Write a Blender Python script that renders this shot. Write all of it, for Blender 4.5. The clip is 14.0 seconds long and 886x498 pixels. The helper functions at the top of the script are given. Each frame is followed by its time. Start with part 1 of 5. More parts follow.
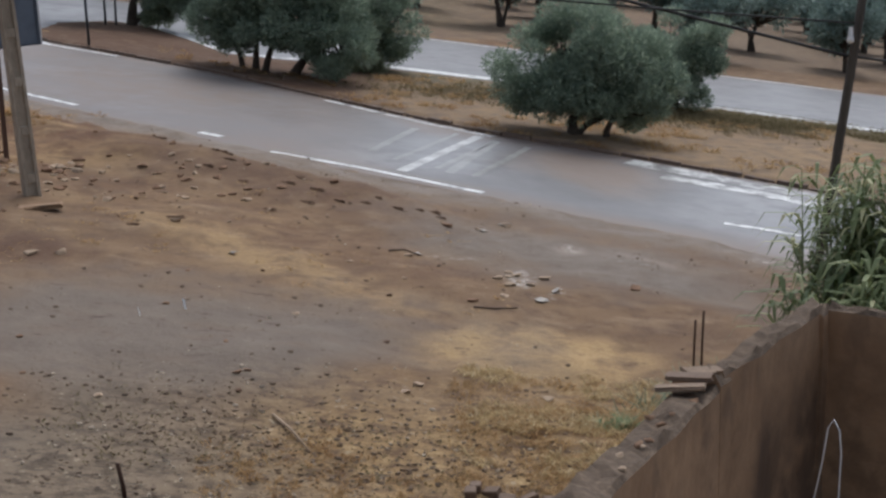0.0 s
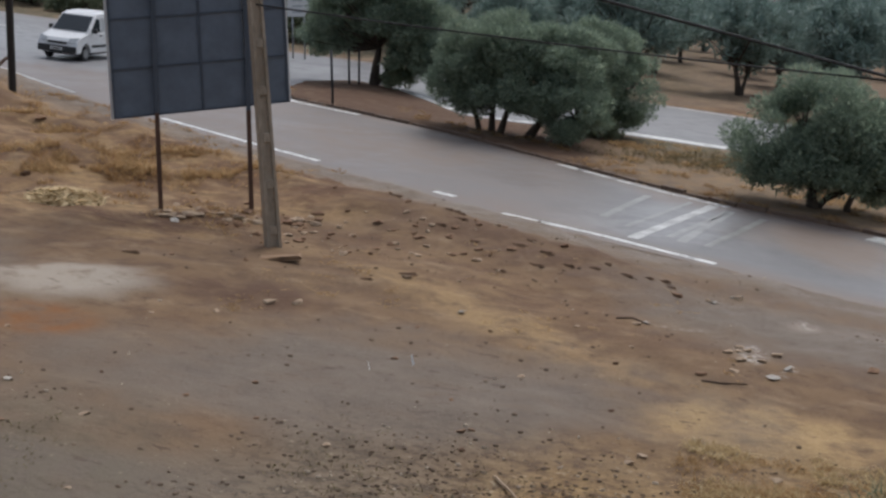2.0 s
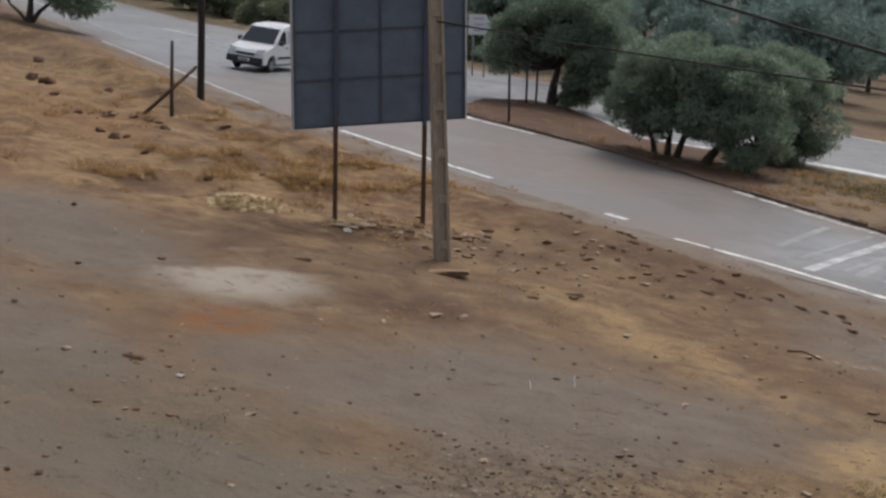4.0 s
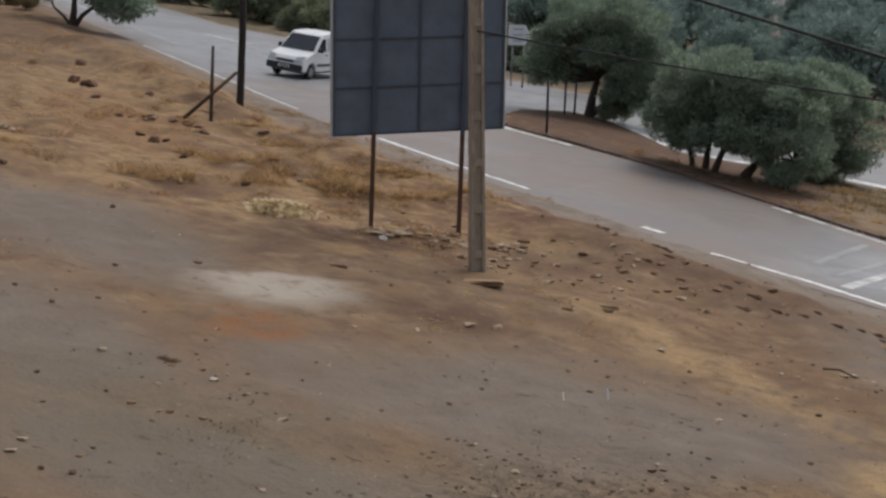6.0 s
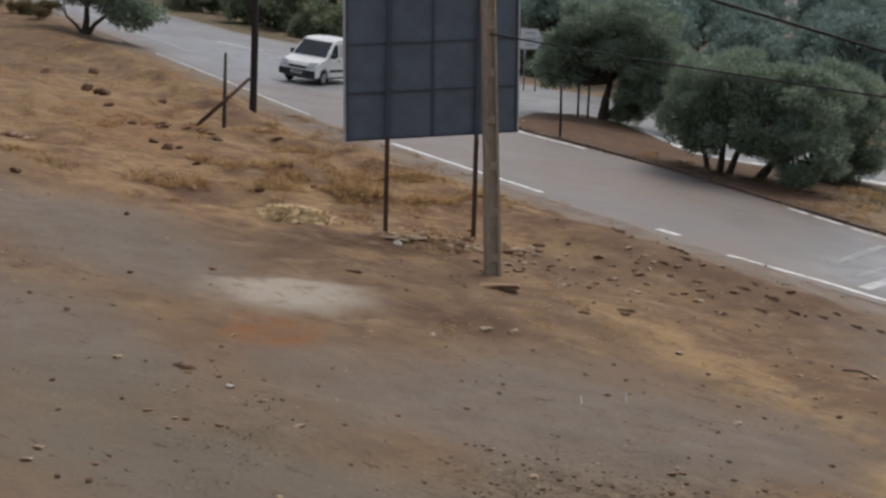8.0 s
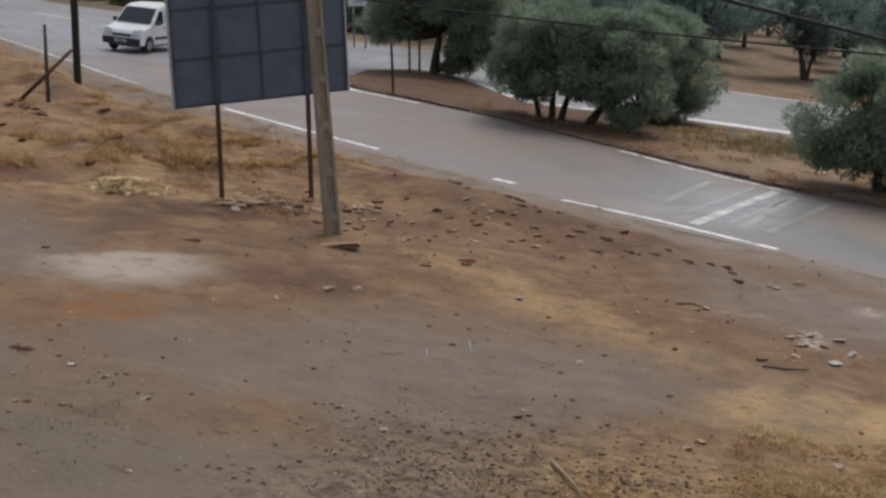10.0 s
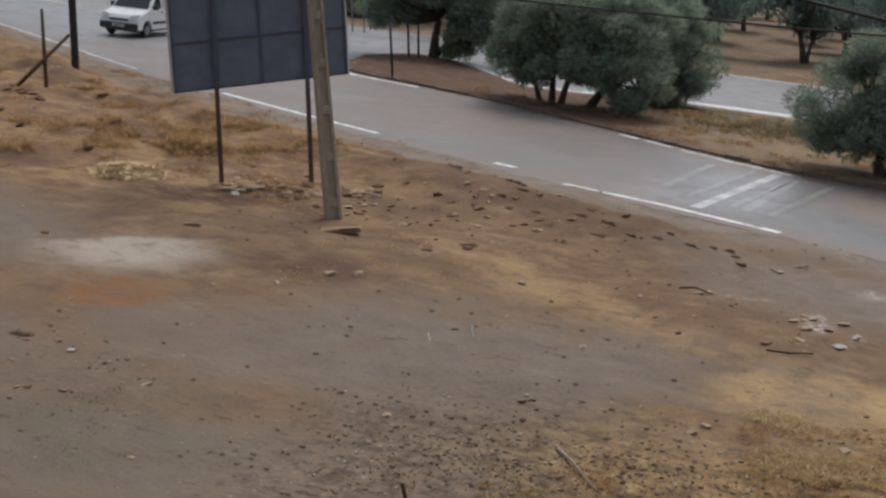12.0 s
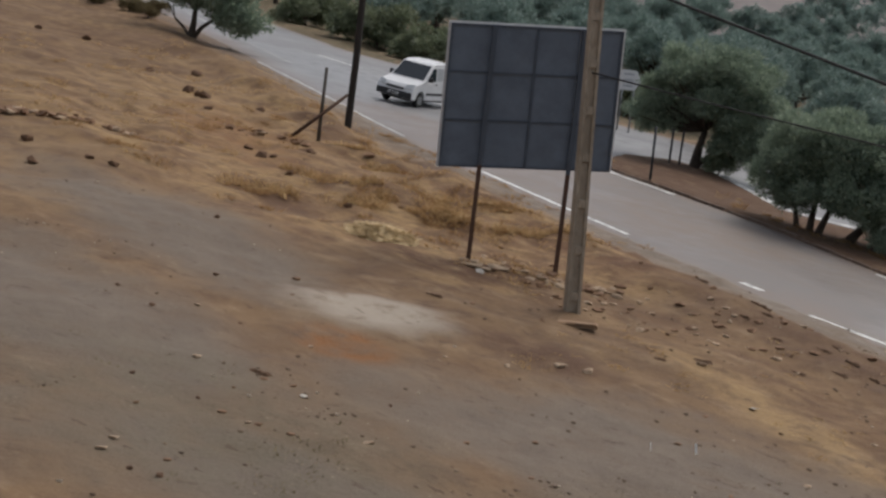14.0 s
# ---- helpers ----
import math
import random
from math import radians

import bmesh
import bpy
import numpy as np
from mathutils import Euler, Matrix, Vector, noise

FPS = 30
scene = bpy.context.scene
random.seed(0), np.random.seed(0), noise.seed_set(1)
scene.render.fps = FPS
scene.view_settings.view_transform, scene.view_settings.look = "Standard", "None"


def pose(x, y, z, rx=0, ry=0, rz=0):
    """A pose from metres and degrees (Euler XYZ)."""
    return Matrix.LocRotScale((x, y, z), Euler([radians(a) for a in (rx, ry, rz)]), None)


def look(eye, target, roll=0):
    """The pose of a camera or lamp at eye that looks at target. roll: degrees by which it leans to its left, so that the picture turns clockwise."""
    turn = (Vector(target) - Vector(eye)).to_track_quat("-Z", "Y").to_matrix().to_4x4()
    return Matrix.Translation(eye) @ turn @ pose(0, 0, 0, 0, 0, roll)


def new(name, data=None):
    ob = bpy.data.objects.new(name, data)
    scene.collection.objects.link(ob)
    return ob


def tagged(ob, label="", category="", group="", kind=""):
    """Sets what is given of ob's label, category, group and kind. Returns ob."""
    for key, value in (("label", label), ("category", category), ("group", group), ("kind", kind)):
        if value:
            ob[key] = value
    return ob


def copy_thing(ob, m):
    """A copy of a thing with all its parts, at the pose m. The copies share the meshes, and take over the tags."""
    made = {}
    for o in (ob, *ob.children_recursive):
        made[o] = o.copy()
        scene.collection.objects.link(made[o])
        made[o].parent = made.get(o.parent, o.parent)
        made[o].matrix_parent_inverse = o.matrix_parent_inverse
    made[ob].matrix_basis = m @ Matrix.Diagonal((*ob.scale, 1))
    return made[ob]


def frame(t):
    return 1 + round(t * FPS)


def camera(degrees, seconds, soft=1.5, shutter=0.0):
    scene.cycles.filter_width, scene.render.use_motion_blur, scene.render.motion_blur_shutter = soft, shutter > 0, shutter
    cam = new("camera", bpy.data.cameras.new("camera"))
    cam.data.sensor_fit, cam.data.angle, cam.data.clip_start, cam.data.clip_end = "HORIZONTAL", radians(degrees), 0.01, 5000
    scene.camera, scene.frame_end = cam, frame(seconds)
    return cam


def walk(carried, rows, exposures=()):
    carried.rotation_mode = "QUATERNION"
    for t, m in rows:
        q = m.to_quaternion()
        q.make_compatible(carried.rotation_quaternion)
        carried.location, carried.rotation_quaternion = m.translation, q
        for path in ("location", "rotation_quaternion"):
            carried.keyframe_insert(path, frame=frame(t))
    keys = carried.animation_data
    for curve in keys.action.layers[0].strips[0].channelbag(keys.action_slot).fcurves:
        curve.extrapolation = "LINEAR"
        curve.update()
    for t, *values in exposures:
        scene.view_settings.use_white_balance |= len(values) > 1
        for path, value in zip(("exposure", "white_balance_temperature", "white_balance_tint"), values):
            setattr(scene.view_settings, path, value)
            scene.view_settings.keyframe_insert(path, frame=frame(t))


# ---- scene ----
cam = camera(36.76, 14.0, soft=2.6)
EYE = 5.61
# seconds, offset of the eye in metres, yaw, pitch, roll in degrees
ROWS = [
    (0.0, 0.043, -0.046, 0.007, -0.02, -11.96, 1.16),
    (0.5, 0.043, -0.070, 0.020, 1.28, -11.44, 1.28),
    (1.0, 0.054, 0.066, -0.037, 1.82, -11.33, 1.33),
    (1.5, 0.015, 0.041, -0.016, 4.80, -10.28, 0.76),
    (2.0, -0.025, -0.054, 0.039, 9.97, -9.16, 0.17),
    (2.5, -0.028, 0.105, -0.007, 13.53, -9.48, -0.53),
    (3.0, -0.002, 0.019, 0.002, 15.38, -8.56, 0.27),
    (3.5, 0.028, -0.067, 0.035, 16.17, -8.49, -0.55),
    (3.7, 0.020, -0.060, 0.030, 16.80, -8.47, -0.97),
    (5.8, 0.005, -0.052, 0.024, 19.20, -8.05, -2.16),
    (6.0, 0.003, -0.052, 0.022, 19.27, -8.06, -2.40),
    (6.5, -0.011, -0.049, 0.006, 19.64, -8.17, -2.30),
    (7.0, -0.005, -0.033, 0.019, 19.71, -8.05, -2.22),
    (7.5, -0.016, 0.007, 0.010, 19.83, -7.89, -1.78),
    (8.0, -0.055, 0.034, -0.011, 19.77, -7.85, -1.77),
    (8.5, -0.129, 0.164, -0.090, 16.27, -8.27, -0.94),
    (9.0, -0.008, 0.032, -0.031, 13.87, -10.36, -1.07),
    (9.2, 0.062, 0.001, -0.018, 13.68, -9.67, -0.01),
    (11.3, 0.065, -0.072, 0.003, 12.26, -10.13, 1.27),
    (11.5, 0.011, 0.014, -0.017, 12.53, -10.34, 1.01),
    (12.0, -0.017, 0.051, -0.037, 12.51, -10.24, 1.07),
    (12.5, 0.031, 0.018, -0.008, 12.12, -10.04, 1.33),
    (13.0, 0.021, 0.016, -0.003, 12.36, -9.67, 1.04),
    (13.5, 0.000, -0.085, 0.050, 19.31, -8.06, -4.91),
    (14.0, -0.124, -0.076, 0.002, 23.79, -6.95, -6.84),
]
walk(cam, [(t, pose(x, y, EYE + z, 90 + pitch, roll, yaw)) for t, x, y, z, yaw, pitch, roll in ROWS],
     exposures=[(0.0, 0.19, 6040, 10), (1.2, 0.20, 5900, 10), (2.0, 0.08, 6230, 10), (2.5, 0.06, 6350, 10), (6.0, 0.06, 6500, 10), (9.0, 0.06, 6520, 10), (13.0, 0.08, 6430, 10), (14.0, -0.01, 6620, 10)])

# ---- light: a wet, overcast day ----
world = bpy.data.worlds.new("overcast")
scene.world = world
world.use_nodes = True
wn = world.node_tree
sky = wn.nodes.new("ShaderNodeTexSky")
sky.sky_type = "NISHITA"
sky.sun_disc = False
sky.sun_elevation, sky.sun_rotation = radians(58), radians(20)
sky.dust_density = 4.0
grey = wn.nodes.new("ShaderNodeHueSaturation")
grey.inputs["Saturation"].default_value = 0.50
wn.links.new(sky.outputs["Color"], grey.inputs["Color"])
wn.links.new(grey.outputs["Color"], wn.nodes["Background"].inputs["Color"])
wn.nodes["Background"].inputs["Strength"].default_value = 0.13
sun_data = bpy.data.lights.new("sun", "SUN")
sun_data.energy, sun_data.angle, sun_data.color = 1.0, radians(30), (1.0, 0.97, 0.92)
sun = new("sun", sun_data)
sun.matrix_world = look((0, 0, 60), (-11, -30, 0))

# ---- materials ----
def material(name, rough=0.8, metal=0.0, spec=0.5):
    m = bpy.data.materials.new(name)
    m.use_nodes = True
    b = m.node_tree.nodes["Principled BSDF"]
    b.inputs["Roughness"].default_value = rough
    b.inputs["Metallic"].default_value = metal
    b.inputs["Specular IOR Level"].default_value = spec
    return m, m.node_tree, b


def add_noise(nt, scale, detail=6.0, rough=0.6, coord="Object", stretch=(1, 1, 1)):
    tc = nt.nodes.new("ShaderNodeTexCoord")
    mp = nt.nodes.new("ShaderNodeMapping")
    mp.inputs["Scale"].default_value = stretch
    n = nt.nodes.new("ShaderNodeTexNoise")
    n.inputs["Scale"].default_value, n.inputs["Detail"].default_value, n.inputs["Roughness"].default_value = scale, detail, rough
    nt.links.new(tc.outputs[coord], mp.inputs["Vector"])
    nt.links.new(mp.outputs["Vector"], n.inputs["Vector"])
    return n.outputs["Fac"]


def ramp(nt, fac, lo, hi, a=0.0, b=1.0):
    r = nt.nodes.new("ShaderNodeMapRange")
    r.inputs["From Min"].default_value, r.inputs["From Max"].default_value = lo, hi
    r.inputs["To Min"].default_value, r.inputs["To Max"].default_value = a, b
    nt.links.new(fac, r.inputs["Value"])
    return r.outputs["Result"]


def mix(nt, fac, a, b, kind="MIX"):
    m = nt.nodes.new("ShaderNodeMix")
    m.data_type, m.blend_type = "RGBA", kind
    for socket, value in ((m.inputs[0], fac), (m.inputs[6], a), (m.inputs[7], b)):
        if isinstance(value, (int, float)):
            socket.default_value = value
        elif isinstance(value, tuple):
            socket.default_value = (*value, 1)
        else:
            nt.links.new(value, socket)
    return m.outputs[2]


def calc(nt, op, a, b):
    m = nt.nodes.new("ShaderNodeMath")
    m.operation = op
    m.use_clamp = True
    for socket, value in zip(m.inputs, (a, b)):
        if isinstance(value, (int, float)):
            socket.default_value = value
        else:
            nt.links.new(value, socket)
    return m.outputs[0]


def bump(nt, b, height, strength, distance):
    n = nt.nodes.new("ShaderNodeBump")
    n.inputs["Strength"].default_value, n.inputs["Distance"].default_value = strength, distance
    nt.links.new(height, n.inputs["Height"])
    nt.links.new(n.outputs["Normal"], b.inputs["Normal"])


def attribute(nt, name):
    a = nt.nodes.new("ShaderNodeAttribute")
    a.attribute_name = name
    return a.outputs["Fac"]


def two_tone(name, dark, light, scale, fine, rough=0.8, metal=0.0, relief=0.3, depth=0.01, spec=0.4, stretch=(1, 1, 1), rough_var=0.1):
    """A surface that varies at two scales, in colour, gloss and relief."""
    m, nt, b = material(name, rough, metal, spec)
    big, small = add_noise(nt, scale, 5, 0.6, stretch=stretch), add_noise(nt, fine, 4, 0.65, stretch=stretch)
    col = mix(nt, ramp(nt, big, 0.3, 0.7), dark, light)
    col = mix(nt, ramp(nt, small, 0.35, 0.7, 0.0, 0.55), col, tuple(0.55 * c for c in dark))
    nt.links.new(col, b.inputs["Base Color"])
    nt.links.new(ramp(nt, big, 0.3, 0.7, rough - rough_var, min(1, rough + rough_var)), b.inputs["Roughness"])
    bump(nt, b, small, relief, depth)
    return m


def plain(name, col, rough=0.5, metal=0.0, spec=0.5):
    m, nt, b = material(name, rough, metal, spec)
    n = add_noise(nt, 9.0)
    nt.links.new(mix(nt, ramp(nt, n, 0.3, 0.75), col, tuple(0.8 * c for c in col)), b.inputs["Base Color"])
    return m


def ground_material():
    m, nt, b = material("earth", 0.9, 0, 0.3)
    big, mid, fine = add_noise(nt, 0.35, 6, 0.62), add_noise(nt, 1.9, 6, 0.62), add_noise(nt, 14.0, 5, 0.7)
    streak = add_noise(nt, 1.1, 6, 0.65, stretch=(0.8, 1.3, 1))
    patch = add_noise(nt, 0.85, 5, 0.55, stretch=(0.8, 1.25, 1))
    col = mix(nt, ramp(nt, big, 0.35, 0.65), (0.162, 0.100, 0.058), (0.224, 0.145, 0.081))
    col = mix(nt, ramp(nt, mid, 0.45, 0.68, 0, 0.8), col, (0.112, 0.070, 0.046))
    col = mix(nt, ramp(nt, streak, 0.54, 0.70, 0, 0.55), col, (0.32, 0.228, 0.145))
    # grassy slope: red-brown soil, tan thatch and golden patches
    slope = attribute(nt, "slope")
    fibre = add_noise(nt, 3.4, 7, 0.74, stretch=(0.6, 1.5, 1))
    thatch = mix(nt, ramp(nt, patch, 0.38, 0.50), (0.132, 0.070, 0.041), (0.208, 0.124, 0.066))
    thatch = mix(nt, ramp(nt, patch, 0.50, 0.62), thatch, (0.295, 0.190, 0.094))
    thatch = mix(nt, ramp(nt, mid, 0.50, 0.64, 0, 0.65), thatch, (0.120, 0.066, 0.038))
    thatch = mix(nt, ramp(nt, streak, 0.57, 0.68, 0, 0.45), thatch, (0.40, 0.290, 0.165))
    thatch = mix(nt, ramp(nt, fibre, 0.52, 0.62, 0, 0.75), thatch, (0.100, 0.058, 0.034))
    thatch = mix(nt, ramp(nt, fibre, 0.45, 0.34, 0, 0.65), thatch, (0.39, 0.265, 0.135))
    col = mix(nt, ramp(nt, slope, 0, 1, 0, 0.92), col, thatch)
    straw = calc(nt, "MULTIPLY", attribute(nt, "straw"), ramp(nt, mid, 0.68, 0.42))
    col = mix(nt, straw, col, mix(nt, ramp(nt, fine, 0.3, 0.7), (0.335, 0.221, 0.106), (0.460, 0.318, 0.158)))
    grav = calc(nt, "MULTIPLY", attribute(nt, "gravel"), ramp(nt, streak, 0.25, 0.5, 0.65, 1))
    col = mix(nt, grav, col, mix(nt, ramp(nt, mid, 0.3, 0.7), (0.150, 0.119, 0.094), (0.190, 0.153, 0.121)))
    col = mix(nt, calc(nt, "MULTIPLY", attribute(nt, "pale"), ramp(nt, mid, 0.25, 0.5)), col, (0.37, 0.315, 0.255))
    col = mix(nt, calc(nt, "MULTIPLY", attribute(nt, "rust"), ramp(nt, mid, 0.70, 0.40)), col, (0.222, 0.104, 0.043))
    col = mix(nt, calc(nt, "MULTIPLY", attribute(nt, "scrub"), ramp(nt, mid, 0.3, 0.6)), col, (0.100, 0.088, 0.050))
    clod = add_noise(nt, 3.6, 5, 0.65, stretch=(0.75, 1.4, 1))
    col = mix(nt, calc(nt, "MULTIPLY", ramp(nt, clod, 0.60, 0.68), ramp(nt, big, 0.35, 0.6, 0.15, 0.7)), col, (0.080, 0.050, 0.034))
    # dark brown soil, and painted shade at the ledge and the mound feet
    col = mix(nt, calc(nt, "MULTIPLY", attribute(nt, "damp_and_shade"), ramp(nt, mid, 0.25, 0.5)), col, (0.112, 0.064, 0.040))
    chaff, crumb = add_noise(nt, 4.2, 5, 0.68, stretch=(0.8, 1.3, 1)), add_noise(nt, 8.0, 3, 0.6)
    bits = mix(nt, ramp(nt, chaff, 0.40, 0.54), (0.090, 0.067, 0.046), (0.195, 0.145, 0.098))
    gold = mix(nt, ramp(nt, chaff, 0.38, 0.52), (0.105, 0.062, 0.034), (0.262, 0.170, 0.080))
    gold = mix(nt, ramp(nt, chaff, 0.57, 0.66), gold, (0.38, 0.265, 0.130))
    bits = mix(nt, attribute(nt, "golden"), bits, gold)
    bits = mix(nt, ramp(nt, crumb, 0.64, 0.69, 0, 0.7), bits, (0.40, 0.33, 0.23))
    bits = mix(nt, ramp(nt, crumb, 0.40, 0.34), bits, (0.055, 0.039, 0.026))
    col = mix(nt, ramp(nt, attribute(nt, "litter"), 0, 1, 0, 0.9), col, bits)
    col = mix(nt, calc(nt, "MULTIPLY", attribute(nt, "lime"), ramp(nt, crumb, 0.47, 0.58)), col, (0.60, 0.56, 0.51))
    # haze over the far hills, mixed into the ground colour
    col = mix(nt, attribute(nt, "far_haze"), col, mix(nt, add_noise(nt, 0.03, 6, 0.65), (0.125, 0.128, 0.135), (0.27, 0.225, 0.215)))
    vor = nt.nodes.new("ShaderNodeTexVoronoi")
    vor.inputs["Scale"].default_value = 7.0
    tc = nt.nodes.new("ShaderNodeTexCoord")
    nt.links.new(tc.outputs["Object"], vor.inputs["Vector"])
    peb = ramp(nt, vor.outputs["Distance"], 0.06, 0.16, 1, 0)
    col = mix(nt, calc(nt, "MULTIPLY", peb, ramp(nt, streak, 0.50, 0.62, 0, 0.65)), col, (0.33, 0.265, 0.19))
    nt.links.new(col, b.inputs["Base Color"])
    wet = attribute(nt, "wet")
    nt.links.new(ramp(nt, calc(nt, "MULTIPLY", wet, ramp(nt, mid, 0.35, 0.6)), 0, 1, 0.92, 0.34), b.inputs["Roughness"])
    nt.links.new(ramp(nt, wet, 0, 1, 0.25, 0.55), b.inputs["Specular IOR Level"])
    bump(nt, b, calc(nt, "ADD", ramp(nt, fine, 0, 1, 0, 0.3), ramp(nt, mid, 0, 1, 0, 0.7)), 0.75, 0.08)
    return m


def asphalt_material():
    m, nt, b = material("wet_asphalt", 0.3, 0, 0.5)
    big, mid, fine = add_noise(nt, 0.22, 5, 0.6), add_noise(nt, 1.3, 6, 0.65), add_noise(nt, 40.0, 3, 0.7)
    col = mix(nt, ramp(nt, mid, 0.3, 0.7), (0.114, 0.113, 0.119), (0.162, 0.160, 0.167))
    # sheen of the sky on the wet junction, put into the base colour
    col = mix(nt, calc(nt, "MULTIPLY", attribute(nt, "sky_sheen"), ramp(nt, mid, 0.35, 0.6, 0.35, 1)), col, (0.250, 0.250, 0.258))
    mud = calc(nt, "MULTIPLY", attribute(nt, "mud"), ramp(nt, mid, 0.25, 0.55, 0.5, 1))
    col = mix(nt, mud, col, mix(nt, big, (0.152, 0.111, 0.089), (0.192, 0.146, 0.120)))
    nt.links.new(col, b.inputs["Base Color"])
    dry = calc(nt, "ADD", ramp(nt, big, 0.35, 0.62), ramp(nt, mud, 0, 1, 0, 0.5))
    nt.links.new(ramp(nt, calc(nt, "ADD", ramp(nt, dry, 0, 1, 0, 0.75), ramp(nt, mid, 0.4, 0.8, 0, 0.3)), 0, 1, 0.36, 0.62), b.inputs["Roughness"])
    pool = calc(nt, "MULTIPLY", attribute(nt, "pool"), ramp(nt, mid, 0.32, 0.55, 0.3, 1))
    r = nt.nodes.new("ShaderNodeMix")
    nt.links.new(pool, r.inputs[0])
    nt.links.new(b.inputs["Roughness"].links[0].from_socket, r.inputs[2])
    r.inputs[3].default_value = 0.34
    nt.links.new(r.outputs[0], b.inputs["Roughness"])
    nt.links.new(ramp(nt, pool, 0, 1, 0.5, 1.0), b.inputs["Specular IOR Level"])
    bump(nt, b, fine, 0.06, 0.004)
    return m


def paint_material(worn, soft=0.06, white=0.77, scale=3.2):
    m, nt, b = material("road_paint", 0.35, 0, 0.5)
    n = add_noise(nt, scale, 7, 0.7)
    nt.links.new(mix(nt, ramp(nt, n, worn - soft, worn + soft), (0.125, 0.118, 0.115), (white, white, 0.97 * white)), b.inputs["Base Color"])
    return m


def leaf_material(name, dark, light, silver, rough=0.55, spec=0.35, lit_through=0.35):
    m, nt, b = material(name, rough, 0, spec)
    g = nt.nodes.new("ShaderNodeNewGeometry")
    rnd = g.outputs["Random Per Island"]
    col = mix(nt, rnd, dark, light)
    col = mix(nt, ramp(nt, rnd, 0.78, 0.95), col, silver)
    clump = add_noise(nt, 0.9, 3, 0.5)
    col = mix(nt, ramp(nt, clump, 0.35, 0.7, 0, 0.6), col, tuple(0.7 * a + 0.3 * s for a, s in zip(light, silver)))
    nt.links.new(col, b.inputs["Base Color"])
    through_leaf = nt.nodes.new("ShaderNodeBsdfTranslucent")
    nt.links.new(col, through_leaf.inputs["Color"])
    both = nt.nodes.new("ShaderNodeMixShader")
    both.inputs[0].default_value = lit_through
    nt.links.new(b.outputs[0], both.inputs[1])
    nt.links.new(through_leaf.outputs[0], both.inputs[2])
    nt.links.new(both.outputs[0], nt.nodes["Material Output"].inputs["Surface"])
    return m


EARTH, ASPHALT = ground_material(), asphalt_material()
PAINT, PAINT_WORN, PAINT_AND_SHEEN = paint_material(0.42, 0.10), paint_material(0.485), paint_material(0.50, 0.22, 0.36, 1.3)
PAINT_BROKEN_GLARE = paint_material(0.52, 0.09, 0.68, 2.2)
PAINT_RUBBED = paint_material(0.48, 0.20, 0.66, 1.6)
KERB = two_tone("kerb_stone", (0.115, 0.075, 0.052), (0.24, 0.17, 0.125), 1.2, 18, 0.75)
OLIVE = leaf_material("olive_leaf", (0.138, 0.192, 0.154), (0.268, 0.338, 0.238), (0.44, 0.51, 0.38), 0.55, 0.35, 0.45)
# olive leaf for the far trees, with a cool haze cast put into its colour
OLIVE_HAZED = leaf_material("hazed_grove_leaf", (0.112, 0.176, 0.156), (0.232, 0.314, 0.276), (0.38, 0.46, 0.42))
SCRUB = leaf_material("scrub_leaf", (0.118, 0.148, 0.090), (0.215, 0.250, 0.150), (0.32, 0.35, 0.25))
DRY_SCRUB = leaf_material("dry_scrub", (0.115, 0.095, 0.052), (0.190, 0.155, 0.085), (0.27, 0.22, 0.13), 0.9, 0.1)
REED = leaf_material("reed_leaf", (0.085, 0.130, 0.055), (0.215, 0.265, 0.115), (0.50, 0.48, 0.28))
STRAW = leaf_material("dry_grass", (0.345, 0.215, 0.105), (0.500, 0.335, 0.165), (0.62, 0.47, 0.27), 0.9, 0.08, 0.5)
BARK = two_tone("olive_bark", (0.045, 0.034, 0.026), (0.11, 0.085, 0.065), 3, 30, 0.9, relief=0.8, depth=0.03)
CONCRETE = two_tone("pole_concrete", (0.27, 0.22, 0.162), (0.48, 0.405, 0.315), 1.1, 16, 0.85, relief=0.4, stretch=(1, 1, 0.4))
WEATHERED = two_tone("weathered_wood", (0.050, 0.042, 0.034), (0.13, 0.11, 0.088), 2.0, 22, 0.85, relief=0.6, stretch=(1, 1, 0.15))
STEEL_DARK = two_tone("dark_painted_steel", (0.020, 0.022, 0.028), (0.040, 0.040, 0.046), 2.0, 20, 0.5, 0.2)
RUSTY = two_tone("rusty_steel", (0.045, 0.022, 0.014), (0.10, 0.048, 0.026), 4, 40, 0.8, 0.3)
DARK_WOOD = two_tone("tarred_wood", (0.020, 0.017, 0.015), (0.046, 0.038, 0.032), 2.0, 22, 0.8, relief=0.5, stretch=(1, 1, 0.15))
POST_RUST = two_tone("brown_steel", (0.078, 0.040, 0.027), (0.130, 0.072, 0.048), 3, 30, 0.75, 0.1)
SHEET = two_tone("slate_blue_sheet", (0.120, 0.148, 0.188), (0.138, 0.168, 0.212), 0.7, 2.2, 0.5, 0.0, relief=0.03)
SHEET_DARK = two_tone("dark_slate_paint", (0.062, 0.078, 0.102), (0.080, 0.098, 0.126), 1.0, 3, 0.5, 0.0, relief=0.1)
RENDERED = two_tone("muddy_render", (0.245, 0.150, 0.086), (0.36, 0.235, 0.140), 0.8, 3.0, 0.9, relief=0.5, depth=0.03)
MORTAR = two_tone("wall_mortar", (0.088, 0.064, 0.047), (0.205, 0.152, 0.110), 4.5, 13, 0.9, relief=0.9, depth=0.03, spec=0.15)
BRICK = two_tone("old_brick", (0.20, 0.138, 0.092), (0.31, 0.222, 0.152), 3, 25, 0.85, relief=0.5)
STICK = two_tone("dry_stick", (0.095, 0.062, 0.040), (0.18, 0.125, 0.085), 3, 30, 0.85, relief=0.5)
